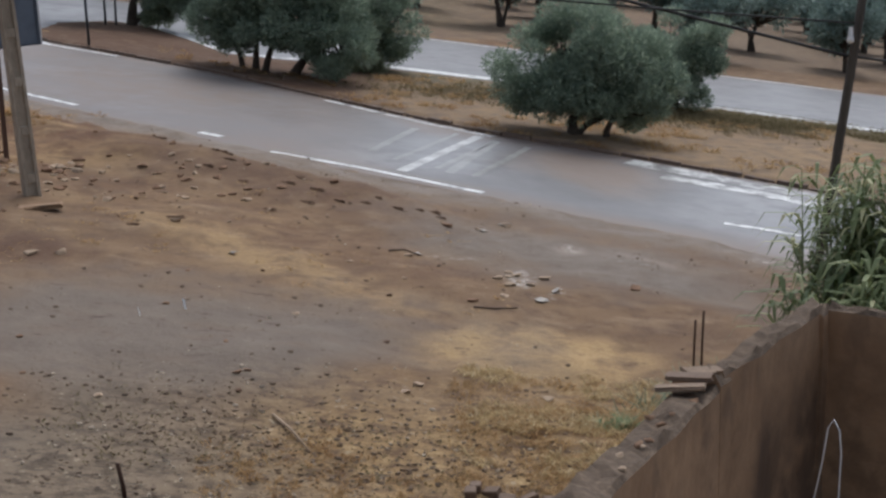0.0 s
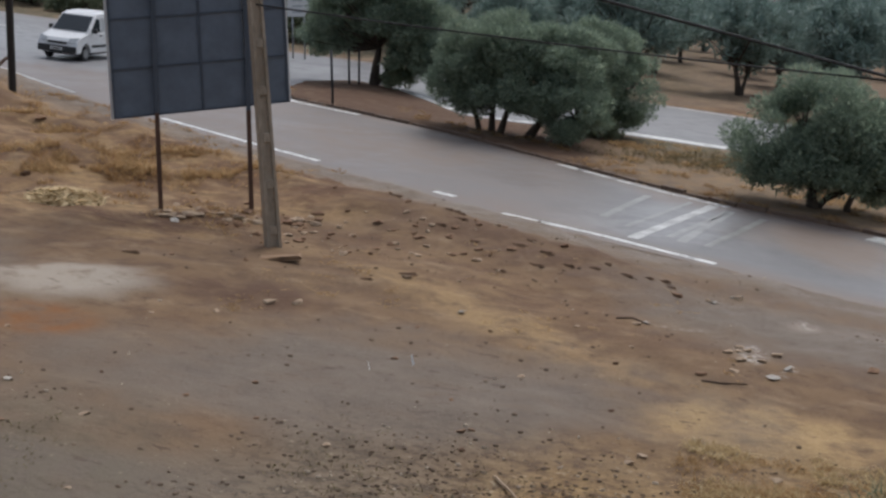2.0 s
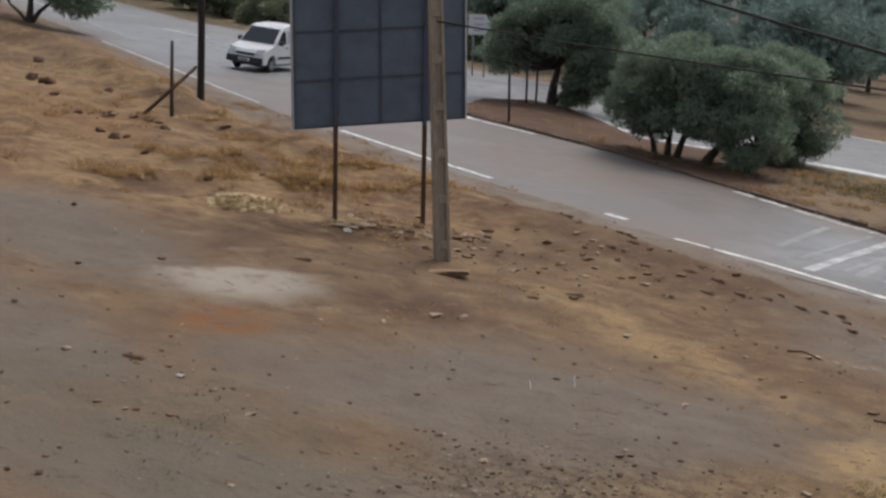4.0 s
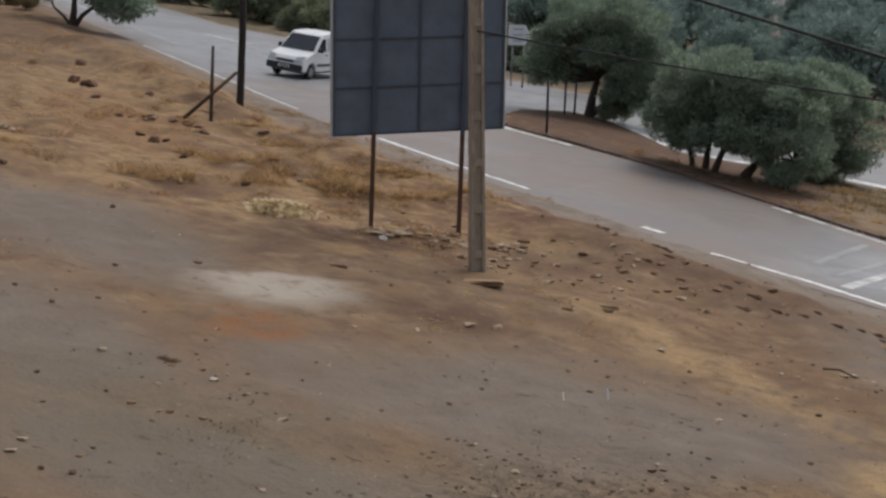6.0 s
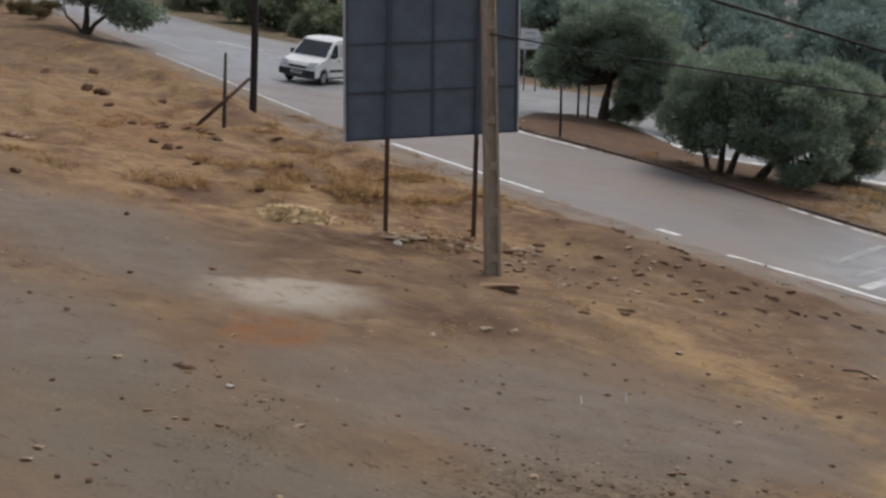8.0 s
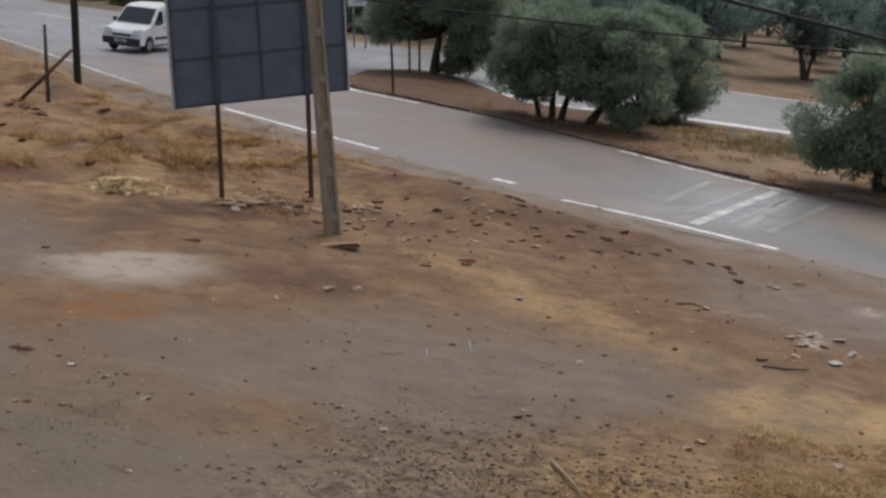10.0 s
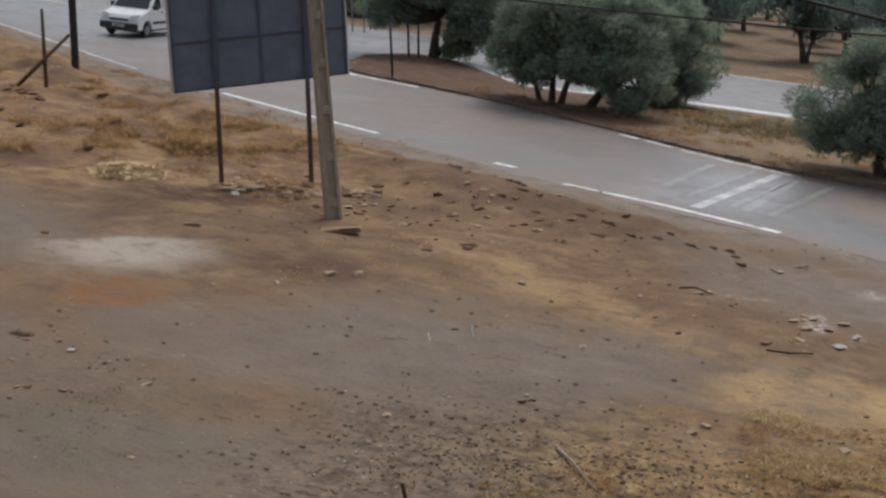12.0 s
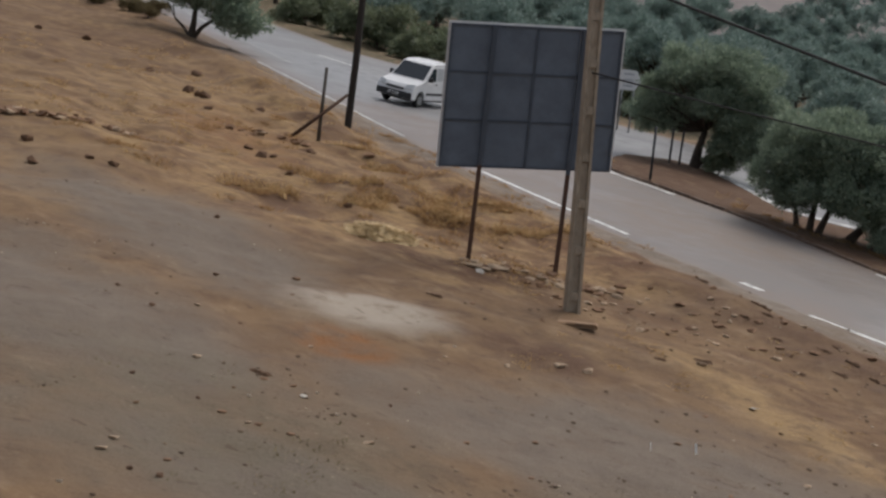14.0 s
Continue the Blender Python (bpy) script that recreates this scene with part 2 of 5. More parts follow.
DARK_BRICK = two_tone("damp_brick", (0.135, 0.088, 0.060), (0.225, 0.152, 0.105), 3, 25, 0.8, relief=0.5)
ROCK = two_tone("field_stone", (0.200, 0.118, 0.074), (0.340, 0.215, 0.138), 3.0, 24, 0.85, relief=0.6, spec=0.12)
CHALKY = two_tone("chalky_scrap", (0.42, 0.38, 0.33), (0.62, 0.58, 0.52), 4.0, 24, 0.8, relief=0.3, spec=0.12)
CLOD = two_tone("damp_clod", (0.125, 0.076, 0.048), (0.195, 0.124, 0.080), 4.0, 20, 0.9, relief=0.6, spec=0.12)
DARK_STONE = two_tone("dark_stone", (0.105, 0.062, 0.041), (0.20, 0.122, 0.078), 4.0, 20, 0.9, relief=0.6, spec=0.1)
PALE_ROCK = two_tone("pale_stone", (0.36, 0.260, 0.175), (0.52, 0.405, 0.29), 3.0, 24, 0.8, relief=0.5, spec=0.12)
rt = RENDERED.node_tree
rb = rt.nodes["Principled BSDF"]
blotch = add_noise(rt, 1.1, 6, 0.62)
drip = add_noise(rt, 2.2, 4, 0.6, stretch=(1, 1, 0.3))
under = rb.inputs["Base Color"].links[0].from_socket
worn = mix(rt, ramp(rt, blotch, 0.56, 0.64, 0, 0.45), under, (0.105, 0.068, 0.045))
worn = mix(rt, ramp(rt, drip, 0.62, 0.72, 0, 0.4), worn, (0.13, 0.085, 0.055))
rt.links.new(mix(rt, calc(rt, "MULTIPLY", attribute(rt, "blotch"), ramp(rt, blotch, 0.34, 0.52)), worn, (0.060, 0.040, 0.029)), rb.inputs["Base Color"])
TUSSOCK = leaf_material("brown_grass", (0.285, 0.165, 0.082), (0.400, 0.250, 0.122), (0.48, 0.33, 0.17), 0.9, 0.08, 0.5)
STRAW_FLAT = two_tone("pale_lying_straw", (0.62, 0.465, 0.265), (0.80, 0.655, 0.42), 2.0, 6, 0.9, relief=0.1, spec=0.1)
PALE_STRAW = leaf_material("pale_straw", (0.46, 0.34, 0.17), (0.60, 0.47, 0.27), (0.70, 0.60, 0.40), 0.9, 0.1, 0.5)
RUBBER = plain("rubber", (0.02, 0.02, 0.021), 0.7)
BLACK_PLASTIC = plain("black_plastic", (0.025, 0.026, 0.028), 0.55)
WHITE_PAINT = plain("white_car_paint", (0.78, 0.79, 0.80), 0.22)
WHITE_MATT = plain("white_enamel", (0.74, 0.74, 0.73), 0.45)
GREY_PANEL = plain("grey_blanked_window", (0.42, 0.44, 0.46), 0.3)
GLASS = plain("dark_car_glass", (0.03, 0.038, 0.045), 0.06)
LENS = plain("lamp_lens", (0.55, 0.57, 0.58), 0.12)
RIM = plain("steel_rim", (0.30, 0.31, 0.32), 0.4, 0.7)
WIRE = plain("cable_sheath", (0.012, 0.012, 0.013), 0.6)
PORCELAIN = plain("porcelain", (0.75, 0.76, 0.76), 0.2)


# ---- building helpers ----
def as_object(name, verts, faces, mat, parent=None, label="", smooth=False):
    me = bpy.data.meshes.new(name)
    me.from_pydata([tuple(v) for v in verts], [], [tuple(f) for f in faces])
    me.update()
    if mat:
        me.materials.append(mat)
    if smooth:
        me.polygons.foreach_set("use_smooth", [True] * len(me.polygons))
    ob = new(name, me)
    if parent:
        ob.parent = parent
    return tagged(ob, label) if label else ob


def part(name, bm, mat, parent=None, label="", smooth=False):
    me = bpy.data.meshes.new(name)
    bm.to_mesh(me)
    bm.free()
    me.materials.append(mat)
    if smooth:
        me.polygons.foreach_set("use_smooth", [True] * len(me.polygons))
    ob = new(name, me)
    if parent:
        ob.parent = parent
    return tagged(ob, label) if label else ob


def box(bm, size, m=None, bevel=0.0):
    made = bmesh.ops.create_cube(bm, size=1.0, matrix=(m or Matrix()) @ Matrix.Diagonal((*size, 1)))
    if bevel:
        edges = {e for v in made["verts"] for e in v.link_edges}
        bmesh.ops.bevel(bm, geom=list(edges), offset=bevel, segments=2, affect="EDGES", profile=0.6)
    return bm


def boxed(size, m=None, bevel=0.0):
    return box(bmesh.new(), size, m, bevel)


def tube_data(points, radii, sides=8):
    """Rings of vertices along a bent line."""
    pts = [Vector(p) for p in points]
    verts, faces = [], []
    for i, p in enumerate(pts):
        d = (pts[min(i + 1, len(pts) - 1)] - pts[max(i - 1, 0)]).normalized()
        u = d.cross(Vector((0.31, 0.83, 0.45))).normalized()
        w = d.cross(u)
        for k in range(sides):
            a = 2 * math.pi * k / sides
            verts.append(p + (u * math.cos(a) + w * math.sin(a)) * radii[i])
    for i in range(len(pts) - 1):
        for k in range(sides):
            a, b = i * sides + k, i * sides + (k + 1) % sides
            faces.append((a, b, b + sides, a + sides))
    faces.append(tuple(range(sides))[::-1])
    faces.append(tuple(range((len(pts) - 1) * sides, len(pts) * sides)))
    return verts, faces


def tubes(lines, sides=8):
    verts, faces = [], []
    for points, radii in lines:
        v, f = tube_data(points, radii, sides)
        faces += [tuple(i + len(verts) for i in q) for q in f]
        verts += v
    return verts, faces


def thing(name, m, label, category, group=""):
    ob = new(name)
    ob.matrix_world = m
    ob.empty_display_size = 0.2
    return tagged(ob, label, category, group)


def stone_mesh(seed, flat=0.5):
    """An angular lump: the hull of a few scattered points."""
    rng = np.random.RandomState(seed)
    bm = bmesh.new()
    for _ in range(15):
        d = rng.normal(size=3)
        d /= np.linalg.norm(d)
        d *= 0.5 * rng.uniform(0.75, 1.1)
        bm.verts.new((d[0], d[1], d[2] * flat))
    made = bmesh.ops.convex_hull(bm, input=bm.verts[:])
    loose = [v for v in bm.verts if not v.link_faces]
    bmesh.ops.delete(bm, geom=loose, context="VERTS")
    bm.verts.index_update()
    bmesh.ops.triangulate(bm, faces=bm.faces[:])
    return bm


# ---- the lie of the land ----
NEAR_EDGE = [(39.7, 3.05), (23.7, 13.2), (13.7, 19.3), (5.6, 24.45), (1.0, 26.98), (-4.2, 29.45), (-9.5, 32.85), (-15.3, 36.55), (-22.4, 42.55), (-28.3, 47.55), (-34.2, 52.85), (-49.0, 65.25), (-80.3, 91.55)]
KERB_LINE = [(40, 12.0), (24, 21.5), (14, 28.0), (8.4, 31.9), (4.6, 33.9), (1.1, 35.4), (-2.7, 38.3), (-7.0, 42.0), (-11.3, 44.6), (-14.2, 46.2)]
FAR_NEAR = [(46, 30.0), (28, 38.0), (14.2, 43.4), (8.0, 45.6), (2.0, 47.0), (-3.0, 47.9), (-5.5, 47.2), (-7.6, 47.3), (-9.8, 51.0), (-11.8, 54.0), (-13.4, 54.6), (-14.8, 52.0)]
FAR_FAR = [(48, 47.0), (28, 53.0), (14.7, 56.8), (2.2, 60.5), (-6.0, 62.5), (-12.0, 63.8), (-18.5, 64.6), (-27.0, 66.0), (-35.9, 67.5), (-47.1, 75.0), (-56.0, 82), (-86, 108)]
YARD = [(-3.5, 1.75), (4.1, 13.85), (12.5, 8.6), (4.9, -3.5)]


def at_fraction(line, f):
    pts = [Vector(p) for p in line]
    lens = [(b - a).length for a, b in zip(pts, pts[1:])]
    s = f * sum(lens)
    for a, b, n in zip(pts, pts[1:], lens):
        if s <= n:
            return a.lerp(b, s / n)
        s -= n
    return pts[-1]


def signed(line_pts, X, Y):
    """Distance to a polyline, numpy; positive to its left when it runs towards -x."""
    best = np.full(X.shape, 1e9)
    side = np.zeros(X.shape)
    for (ax, ay), (bx, by) in zip(line_pts, line_pts[1:]):
        dx, dy = bx - ax, by - ay
        t = np.clip(((X - ax) * dx + (Y - ay) * dy) / (dx * dx + dy * dy), 0, 1)
        d = np.hypot(X - ax - t * dx, Y - ay - t * dy)
        s = np.sign(dx * (Y - ay) - dy * (X - ax))
        near = d < best - 1e-6
        best, side = np.where(near, d, best), np.where(near, s, side)
    return best * np.where(side == 0, 1, side)


def inside(poly, X, Y):
    odd = np.zeros(X.shape, bool)
    for (ax, ay), (bx, by) in zip(poly, poly[1:] + poly[:1]):
        if ay == by:
            continue
        c = ((ay > Y) != (by > Y)) & (X < (bx - ax) * (Y - ay) / (by - ay) + ax)
        odd ^= c
    return odd


ROAD_ALL = NEAR_EDGE + FAR_FAR[::-1]
ISLAND = KERB_LINE + FAR_NEAR[::-1]


def lattice(X, Y, seed, scale):
    """Smooth value noise, 0 to 1, numpy."""
    rng = np.random.RandomState(seed)
    table = rng.rand(64, 64)
    x, y = X / scale, Y / scale
    xi, yi = np.floor(x).astype(int), np.floor(y).astype(int)
    fx, fy = x - xi, y - yi
    fx, fy = fx * fx * (3 - 2 * fx), fy * fy * (3 - 2 * fy)
    g = lambda a, b: table[a % 64, b % 64]
    return (g(xi, yi) * (1 - fx) + g(xi + 1, yi) * fx) * (1 - fy) + (g(xi, yi + 1) * (1 - fx) + g(xi + 1, yi + 1) * fx) * fy


def base_height(X, Y):
    """The even hillside: it falls to the right and climbs slowly ahead, with hills far off."""
    r = np.hypot(X, Y)
    z = np.where(r < 1, 0, -0.12 * X + 0.039 * Y)
    far = np.clip((r - 110) / 500, 0, 1)
    z = z * (1 - 0.75 * far) + far ** 1.4 * (34 + 70 * np.clip((Y - X) / 900, 0, 1)) + far * 26 * lattice(X, Y, 5, 210)
    return z


def ground_height(X, Y):
    X, Y = np.asarray(X, float), np.asarray(Y, float)
    z = base_height(X, Y)
    road = inside(ROAD_ALL, X, Y) & ~inside(ISLAND, X, Y)
    edge = np.minimum(np.abs(signed(NEAR_EDGE, X, Y)), np.minimum(np.abs(signed(KERB_LINE + FAR_NEAR[::-1], X, Y)), np.abs(signed(FAR_FAR, X, Y))))
    soft = np.clip(edge / 1.2, 0, 1)
    rough = (0.14 + 0.18 * np.clip((-X - 9) / 6, 0, 1)) * (lattice(X, Y, 1, 2.3) - 0.5) + 0.08 * (lattice(X, Y, 2, 0.8) - 0.5) + 0.035 * (lattice(X, Y, 3, 0.35) - 0.5)
    z = np.where(road, z - 0.004 - 0.30 * np.clip(edge, 0, 0.35), z + soft * rough + 0.03 * soft)
    # earth washed a little way over the edge of the asphalt
    dn = signed(NEAR_EDGE, X, Y)
    wash = np.exp(-((dn * np.where(inside(ROAD_ALL, X, Y), 1, 0)) / 0.5) ** 2) * (np.abs(dn) < 2.0) * (lattice(X, Y, 13, 1.6) - 0.42 + 0.5 * (lattice(X, Y, 14, 0.5) - 0.5))
    z = z + 0.16 * np.clip(wash, 0, 1)
    isl = inside(ISLAND, X, Y)
    z = np.where(isl, z - 0.5 * soft * rough + 0.02 + 0.10 * np.clip(np.abs(signed(FAR_NEAR, X, Y)) / 4, 0, 1), z)
    for cx, cy, rx, ry, h in ((-12.0, 24.6, 0.6, 0.6, 0.07), (-13.8, 28.8, 1.1, 0.7, 0.26), (-11.3, 27.5, 1.2, 0.7, 0.24), (-15.4, 33.0, 1.2, 0.7, 0.26), (-9.4, 28.6, 0.9, 0.6, 0.18), (-17.5, 30.5, 1.0, 0.7, 0.2), (-21.5, 34.5, 1.2, 0.8, 0.24)):
        z = z + h * np.exp(-((X - cx) / rx) ** 2 - ((Y - cy) / ry) ** 2)
    # a bank of turned earth along the near edge of the road
    d = -signed(NEAR_EDGE, X, Y)
    bank = np.exp(-((np.abs(d) - 3.0) / 1.3) ** 2) * (~inside(ROAD_ALL, X, Y)) * np.clip((-X - 2) / 6, 0, 1)
    z = z + 0.30 * bank * (0.3 + lattice(X, Y, 9, 1.7)) + 0.16 * bank * (lattice(X, Y, 10, 0.55) - 0.4)
    ledge = np.clip((np.abs(d) - 2.1 - 0.5 * (lattice(X, Y, 91, 1.5) - 0.5)) / 0.25, 0, 1) * np.clip((4.8 - np.abs(d)) / 2.5, 0, 1)
    z = z + 0.24 * ledge * (~inside(ROAD_ALL, X, Y)) * np.clip((-X + 0.5) / 2, 0, 1) * np.clip((X + 10) / 3, 0, 1)
    z = z + 0.16 * (lattice(X, Y, 15, 0.75) - 0.5) * np.clip((-X - 9) / 3, 0, 1) * np.clip((Y - 23) / 2, 0, 1) * soft * (~inside(ROAD_ALL, X, Y))
    z = np.where(inside(YARD, X, Y), base_height(X, Y) - 1.1, z)
    return z


def gz(x, y):
    return float(ground_height(np.array([x]), np.array([y]))[0])


def blob(X, Y, cx, cy, rx, ry, turn=0.0):
    c, s = math.cos(radians(turn)), math.sin(radians(turn))
    u, v = ((X - cx) * c + (Y - cy) * s) / rx, (-(X - cx) * s + (Y - cy) * c) / ry
    w = 0.75 + 0.6 * lattice(X, Y, 21, 1.3) + 0.3 * (lattice(X, Y, 22, 0.45) - 0.5)
    return np.clip(1.6 - 1.6 * np.sqrt(u * u + v * v) / w, 0, 1)


def steps(lo, hi, fine, reach, grow):
    """Coordinates close together between lo and hi, then wider and wider."""
    c = list(np.arange(lo, hi, fine))
    d = fine
    while c[-1] < reach:
        d *= grow
        c.append(c[-1] + d)
    d = fine
    while c[0] > -reach:
        d *= grow
        c.insert(0, c[0] - d)
    return np.array(c)


def build_ground():
    xs, ys = steps(-26, 17, 0.17, 1600, 1.15), steps(8, 56, 0.17, 1800, 1.15)
    X, Y = np.meshgrid(xs, ys)
    Z = ground_height(X, Y)
    nx, ny = len(xs), len(ys)
    idx = np.arange(nx * ny).reshape(ny, nx)
    quads = np.stack([idx[:-1, :-1], idx[:-1, 1:], idx[1:, 1:], idx[1:, :-1]], -1).reshape(-1, 4)
    me = bpy.data.meshes.new("ground")
    me.from_pydata(np.stack([X, Y, Z], -1).reshape(-1, 3).tolist(), [], quads.tolist())
    me.materials.append(EARTH)
    me.polygons.foreach_set("use_smooth", [True] * len(me.polygons))
    d_near = -signed(NEAR_EDGE, X, Y)
    isl = inside(ISLAND, X, Y)
    off = ~inside(ROAD_ALL, X, Y)
    zones = {
        "gravel": np.maximum.reduce([1.2 * blob(X, Y, -4.0, 16.3, 5.4, 2.9, 12), 0.55 * blob(X, Y, -8.5, 13.2, 5.5, 3.0, 0), blob(X, Y, -14, 20.0, 6.0, 2.6, -20), blob(X, Y, -5.5, 12.0, 7.5, 2.2, 5),
                                     blob(X, Y, -12.0, 14.5, 6.0, 3.0, -15), blob(X, Y, 2.5, 22.3, 5.0, 2.2, -30), 0.9 * np.clip(1.3 - np.abs(d_near) / 1.6, 0, 1) * off, 0.4 * isl, 0.45 * (Y > 62)]),
        "straw": np.clip(np.maximum.reduce([3.2 * blob(X, Y, 1.1, 17.0, 1.7, 1.15), 0.62 * blob(X, Y, -2.6, 20.5, 2.8, 0.7, -35), 0.7 * blob(X, Y, -0.6, 18.9, 1.7, 0.7, -20), 0.25 * blob(X, Y, -13.2, 27.0, 3.6, 2.6, -35), 0.35 * blob(X, Y, -22, 33, 9, 5, -40), 0.6 * blob(X, Y, -4.3, 22.0, 1.6, 0.6, -25),
                                    0.75 * isl * (X > -3), 0.12 * (Y > 62) * off, 0.25 * np.clip((-X - 14) / 8, 0, 1)]) * (0.45 + 0.8 * lattice(X, Y, 31, 2.6)) + 2.0 * blob(X, Y, 1.2, 17.0, 2.1, 1.25, 12), 0, 1),
        "pale": np.maximum.reduce([1.1 * blob(X, Y, -9.55, 19.35, 1.5, 1.5, 20) * np.clip((0.62 + 0.43 * (X + 9.55) - 0.9 * (Y - 19.35) + 0.35 * (lattice(X, Y, 96, 0.8) - 0.5)) / 0.22, 0, 1), 1.3 * blob(X, Y, -12.0, 24.6, 0.5, 0.55), 0.35 * blob(X, Y, 1.15, 20.6, 0.25, 0.6), 0.35 * blob(X, Y, 2.2, 23.1, 0.35, 0.5), 0.3 * blob(X, Y, 3.6, 22.6, 1.2, 0.3, -30)]),
        "rust": np.maximum.reduce([1.3 * blob(X, Y, -8.75, 17.05, 0.95, 0.75), 0.5 * blob(X, Y, -20, 31, 5, 2, -40), 0.05 * isl]),
        "scrub": np.maximum.reduce([1.0 * np.clip(1.7 - np.abs(signed(FAR_NEAR, X, Y)) / (2.4 + 1.6 * lattice(X, Y, 44, 1.5)), 0, 1) * isl * (X > -2), (Y > 66) * (0.35 + 0.6 * np.clip((4 - X) / 8, 0, 1)) * np.clip(lattice(X, Y, 41, 7) + 0.9 * np.clip((4 - X) / 8, 0, 1), 0, 1), 0.95 * np.clip((np.hypot(X, Y) - 120) / 60, 0, 1) * (0.4 + 0.6 * lattice(X, Y, 43, 60)), 0.45 * blob(X, Y, -2.5, 12.6, 3, 2), 0.35 * blob(X, Y, -7.5, 12.5, 5, 2.8)]),
        # soil patches; the two ledge bands and the mound feet are painted shade
        "damp_and_shade": np.maximum.reduce([1.1 * blob(X, Y, -6.6, 20.0, 1.4, 0.95), 0.95 * np.exp(-((np.abs(d_near) - 2.3 - 0.5 * (lattice(X, Y, 91, 1.5) - 0.5)) / 0.42) ** 2) * off * np.clip((-X + 0.5) / 2, 0, 1) * np.clip((X + 9) / 2, 0, 1) * np.clip(1.8 * lattice(X, Y, 92, 0.9), 0.3, 1), 0.6 * np.exp(-((np.abs(d_near) - 3.1 - 0.8 * (lattice(X, Y, 93, 1.2) - 0.5)) / 0.28) ** 2) * off * np.clip((-X - 1) / 2, 0, 1) * np.clip((X + 8) / 2, 0, 1), 0.7 * blob(X, Y, -13.6, 28.2, 1.2, 0.5, -30), 0.7 * blob(X, Y, -11.2, 26.9, 1.3, 0.5, -30), 0.7 * blob(X, Y, -15.4, 32.3, 1.3, 0.5, -35), 0.8 * blob(X, Y, -15, 25.5, 2.2, 1.0, -30), 0.7 * blob(X, Y, -12.5, 28, 1.6, 0.8, -35), 0.7 * blob(X, Y, -9.5, 29.0, 1.8, 0.7, -35), 0.6 * blob(X, Y, -3.5, 25.6, 4.0, 0.8, -30), 0.6 * blob(X, Y, -20, 36, 3, 1, -42), 0.5 * blob(X, Y, 3.5, 20.2, 2.5, 0.5, -20), 1.3 * isl * np.clip((-X - 1) / 3, 0, 1), 0.6 * np.clip((-X - 25) / 7, 0, 1) * off * (Y < 62) * (0.4 + 0.8 * lattice(X, Y, 95, 2.2))]),
        "slope": np.clip(np.maximum.reduce([np.clip((-X - 8.0 + 0.4 * (Y - 20)) / 2.5, 0, 1) * np.clip((Y - 22.0 + 0.2 * (X + 12) + 1.6 * (lattice(X, Y, 33, 1.6) - 0.5)) / 2.0, 0, 1) * (1 - 0.45 * np.clip((-X - 20) / 8, 0, 1)) * off, 0.45 * blob(X, Y, -4, 23.0, 6, 2.0, -30), 0.5 * blob(X, Y, 1.6, 14.0, 2.0, 2.2)]), 0, 1),
        "litter": np.clip((15.6 + 0.34 * (X + 3.3) + 1.8 * (lattice(X, Y, 81, 1.4) - 0.5) - Y) / 2.6, 0, 1) * np.clip((X + 5.6) / 1.6, 0, 1) * (Y > 4),
        "golden": np.clip((X + 3.0 + 1.2 * (lattice(X, Y, 82, 0.9) - 0.5)) / 2.0, 0, 1),
        "lime": np.maximum.reduce([0.6 * blob(X, Y, -12.0, 24.6, 0.45, 0.5), blob(X, Y, 1.2, 20.7, 0.16, 0.62), 0.5 * blob(X, Y, 1.5, 19.7, 0.2, 0.14), 0.5 * blob(X, Y, 1.75, 20.1, 0.14, 0.12), 0.55 * blob(X, Y, 2.25, 23.2, 0.16, 0.42), 0.3 * blob(X, Y, 0.1, 21.8, 0.45, 0.12), 0.25 * blob(X, Y, 3.2, 22.4, 0.6, 0.10, -30), 0.8 * blob(X, Y, 5.9, 23.4, 0.8, 0.10, -12)]),
        # grows with distance: painted haze on the far ground
        "far_haze": np.clip((np.hypot(X, Y) - 120) / 60, 0, 0.92) * np.ones_like(X),
        "wet": np.maximum.reduce([0.25 * blob(X, Y, 2.5, 22.4, 5, 2.4, -30), 0.45 * np.clip(1.3 - np.abs(d_near) / 2, 0, 1)]),
    }
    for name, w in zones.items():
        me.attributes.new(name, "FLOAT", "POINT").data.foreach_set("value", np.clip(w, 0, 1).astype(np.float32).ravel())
    ob = new("ground", me)
    return tagged(ob, "bare brown earth field with gravel, dry grass and stones", "ground", kind="structure")


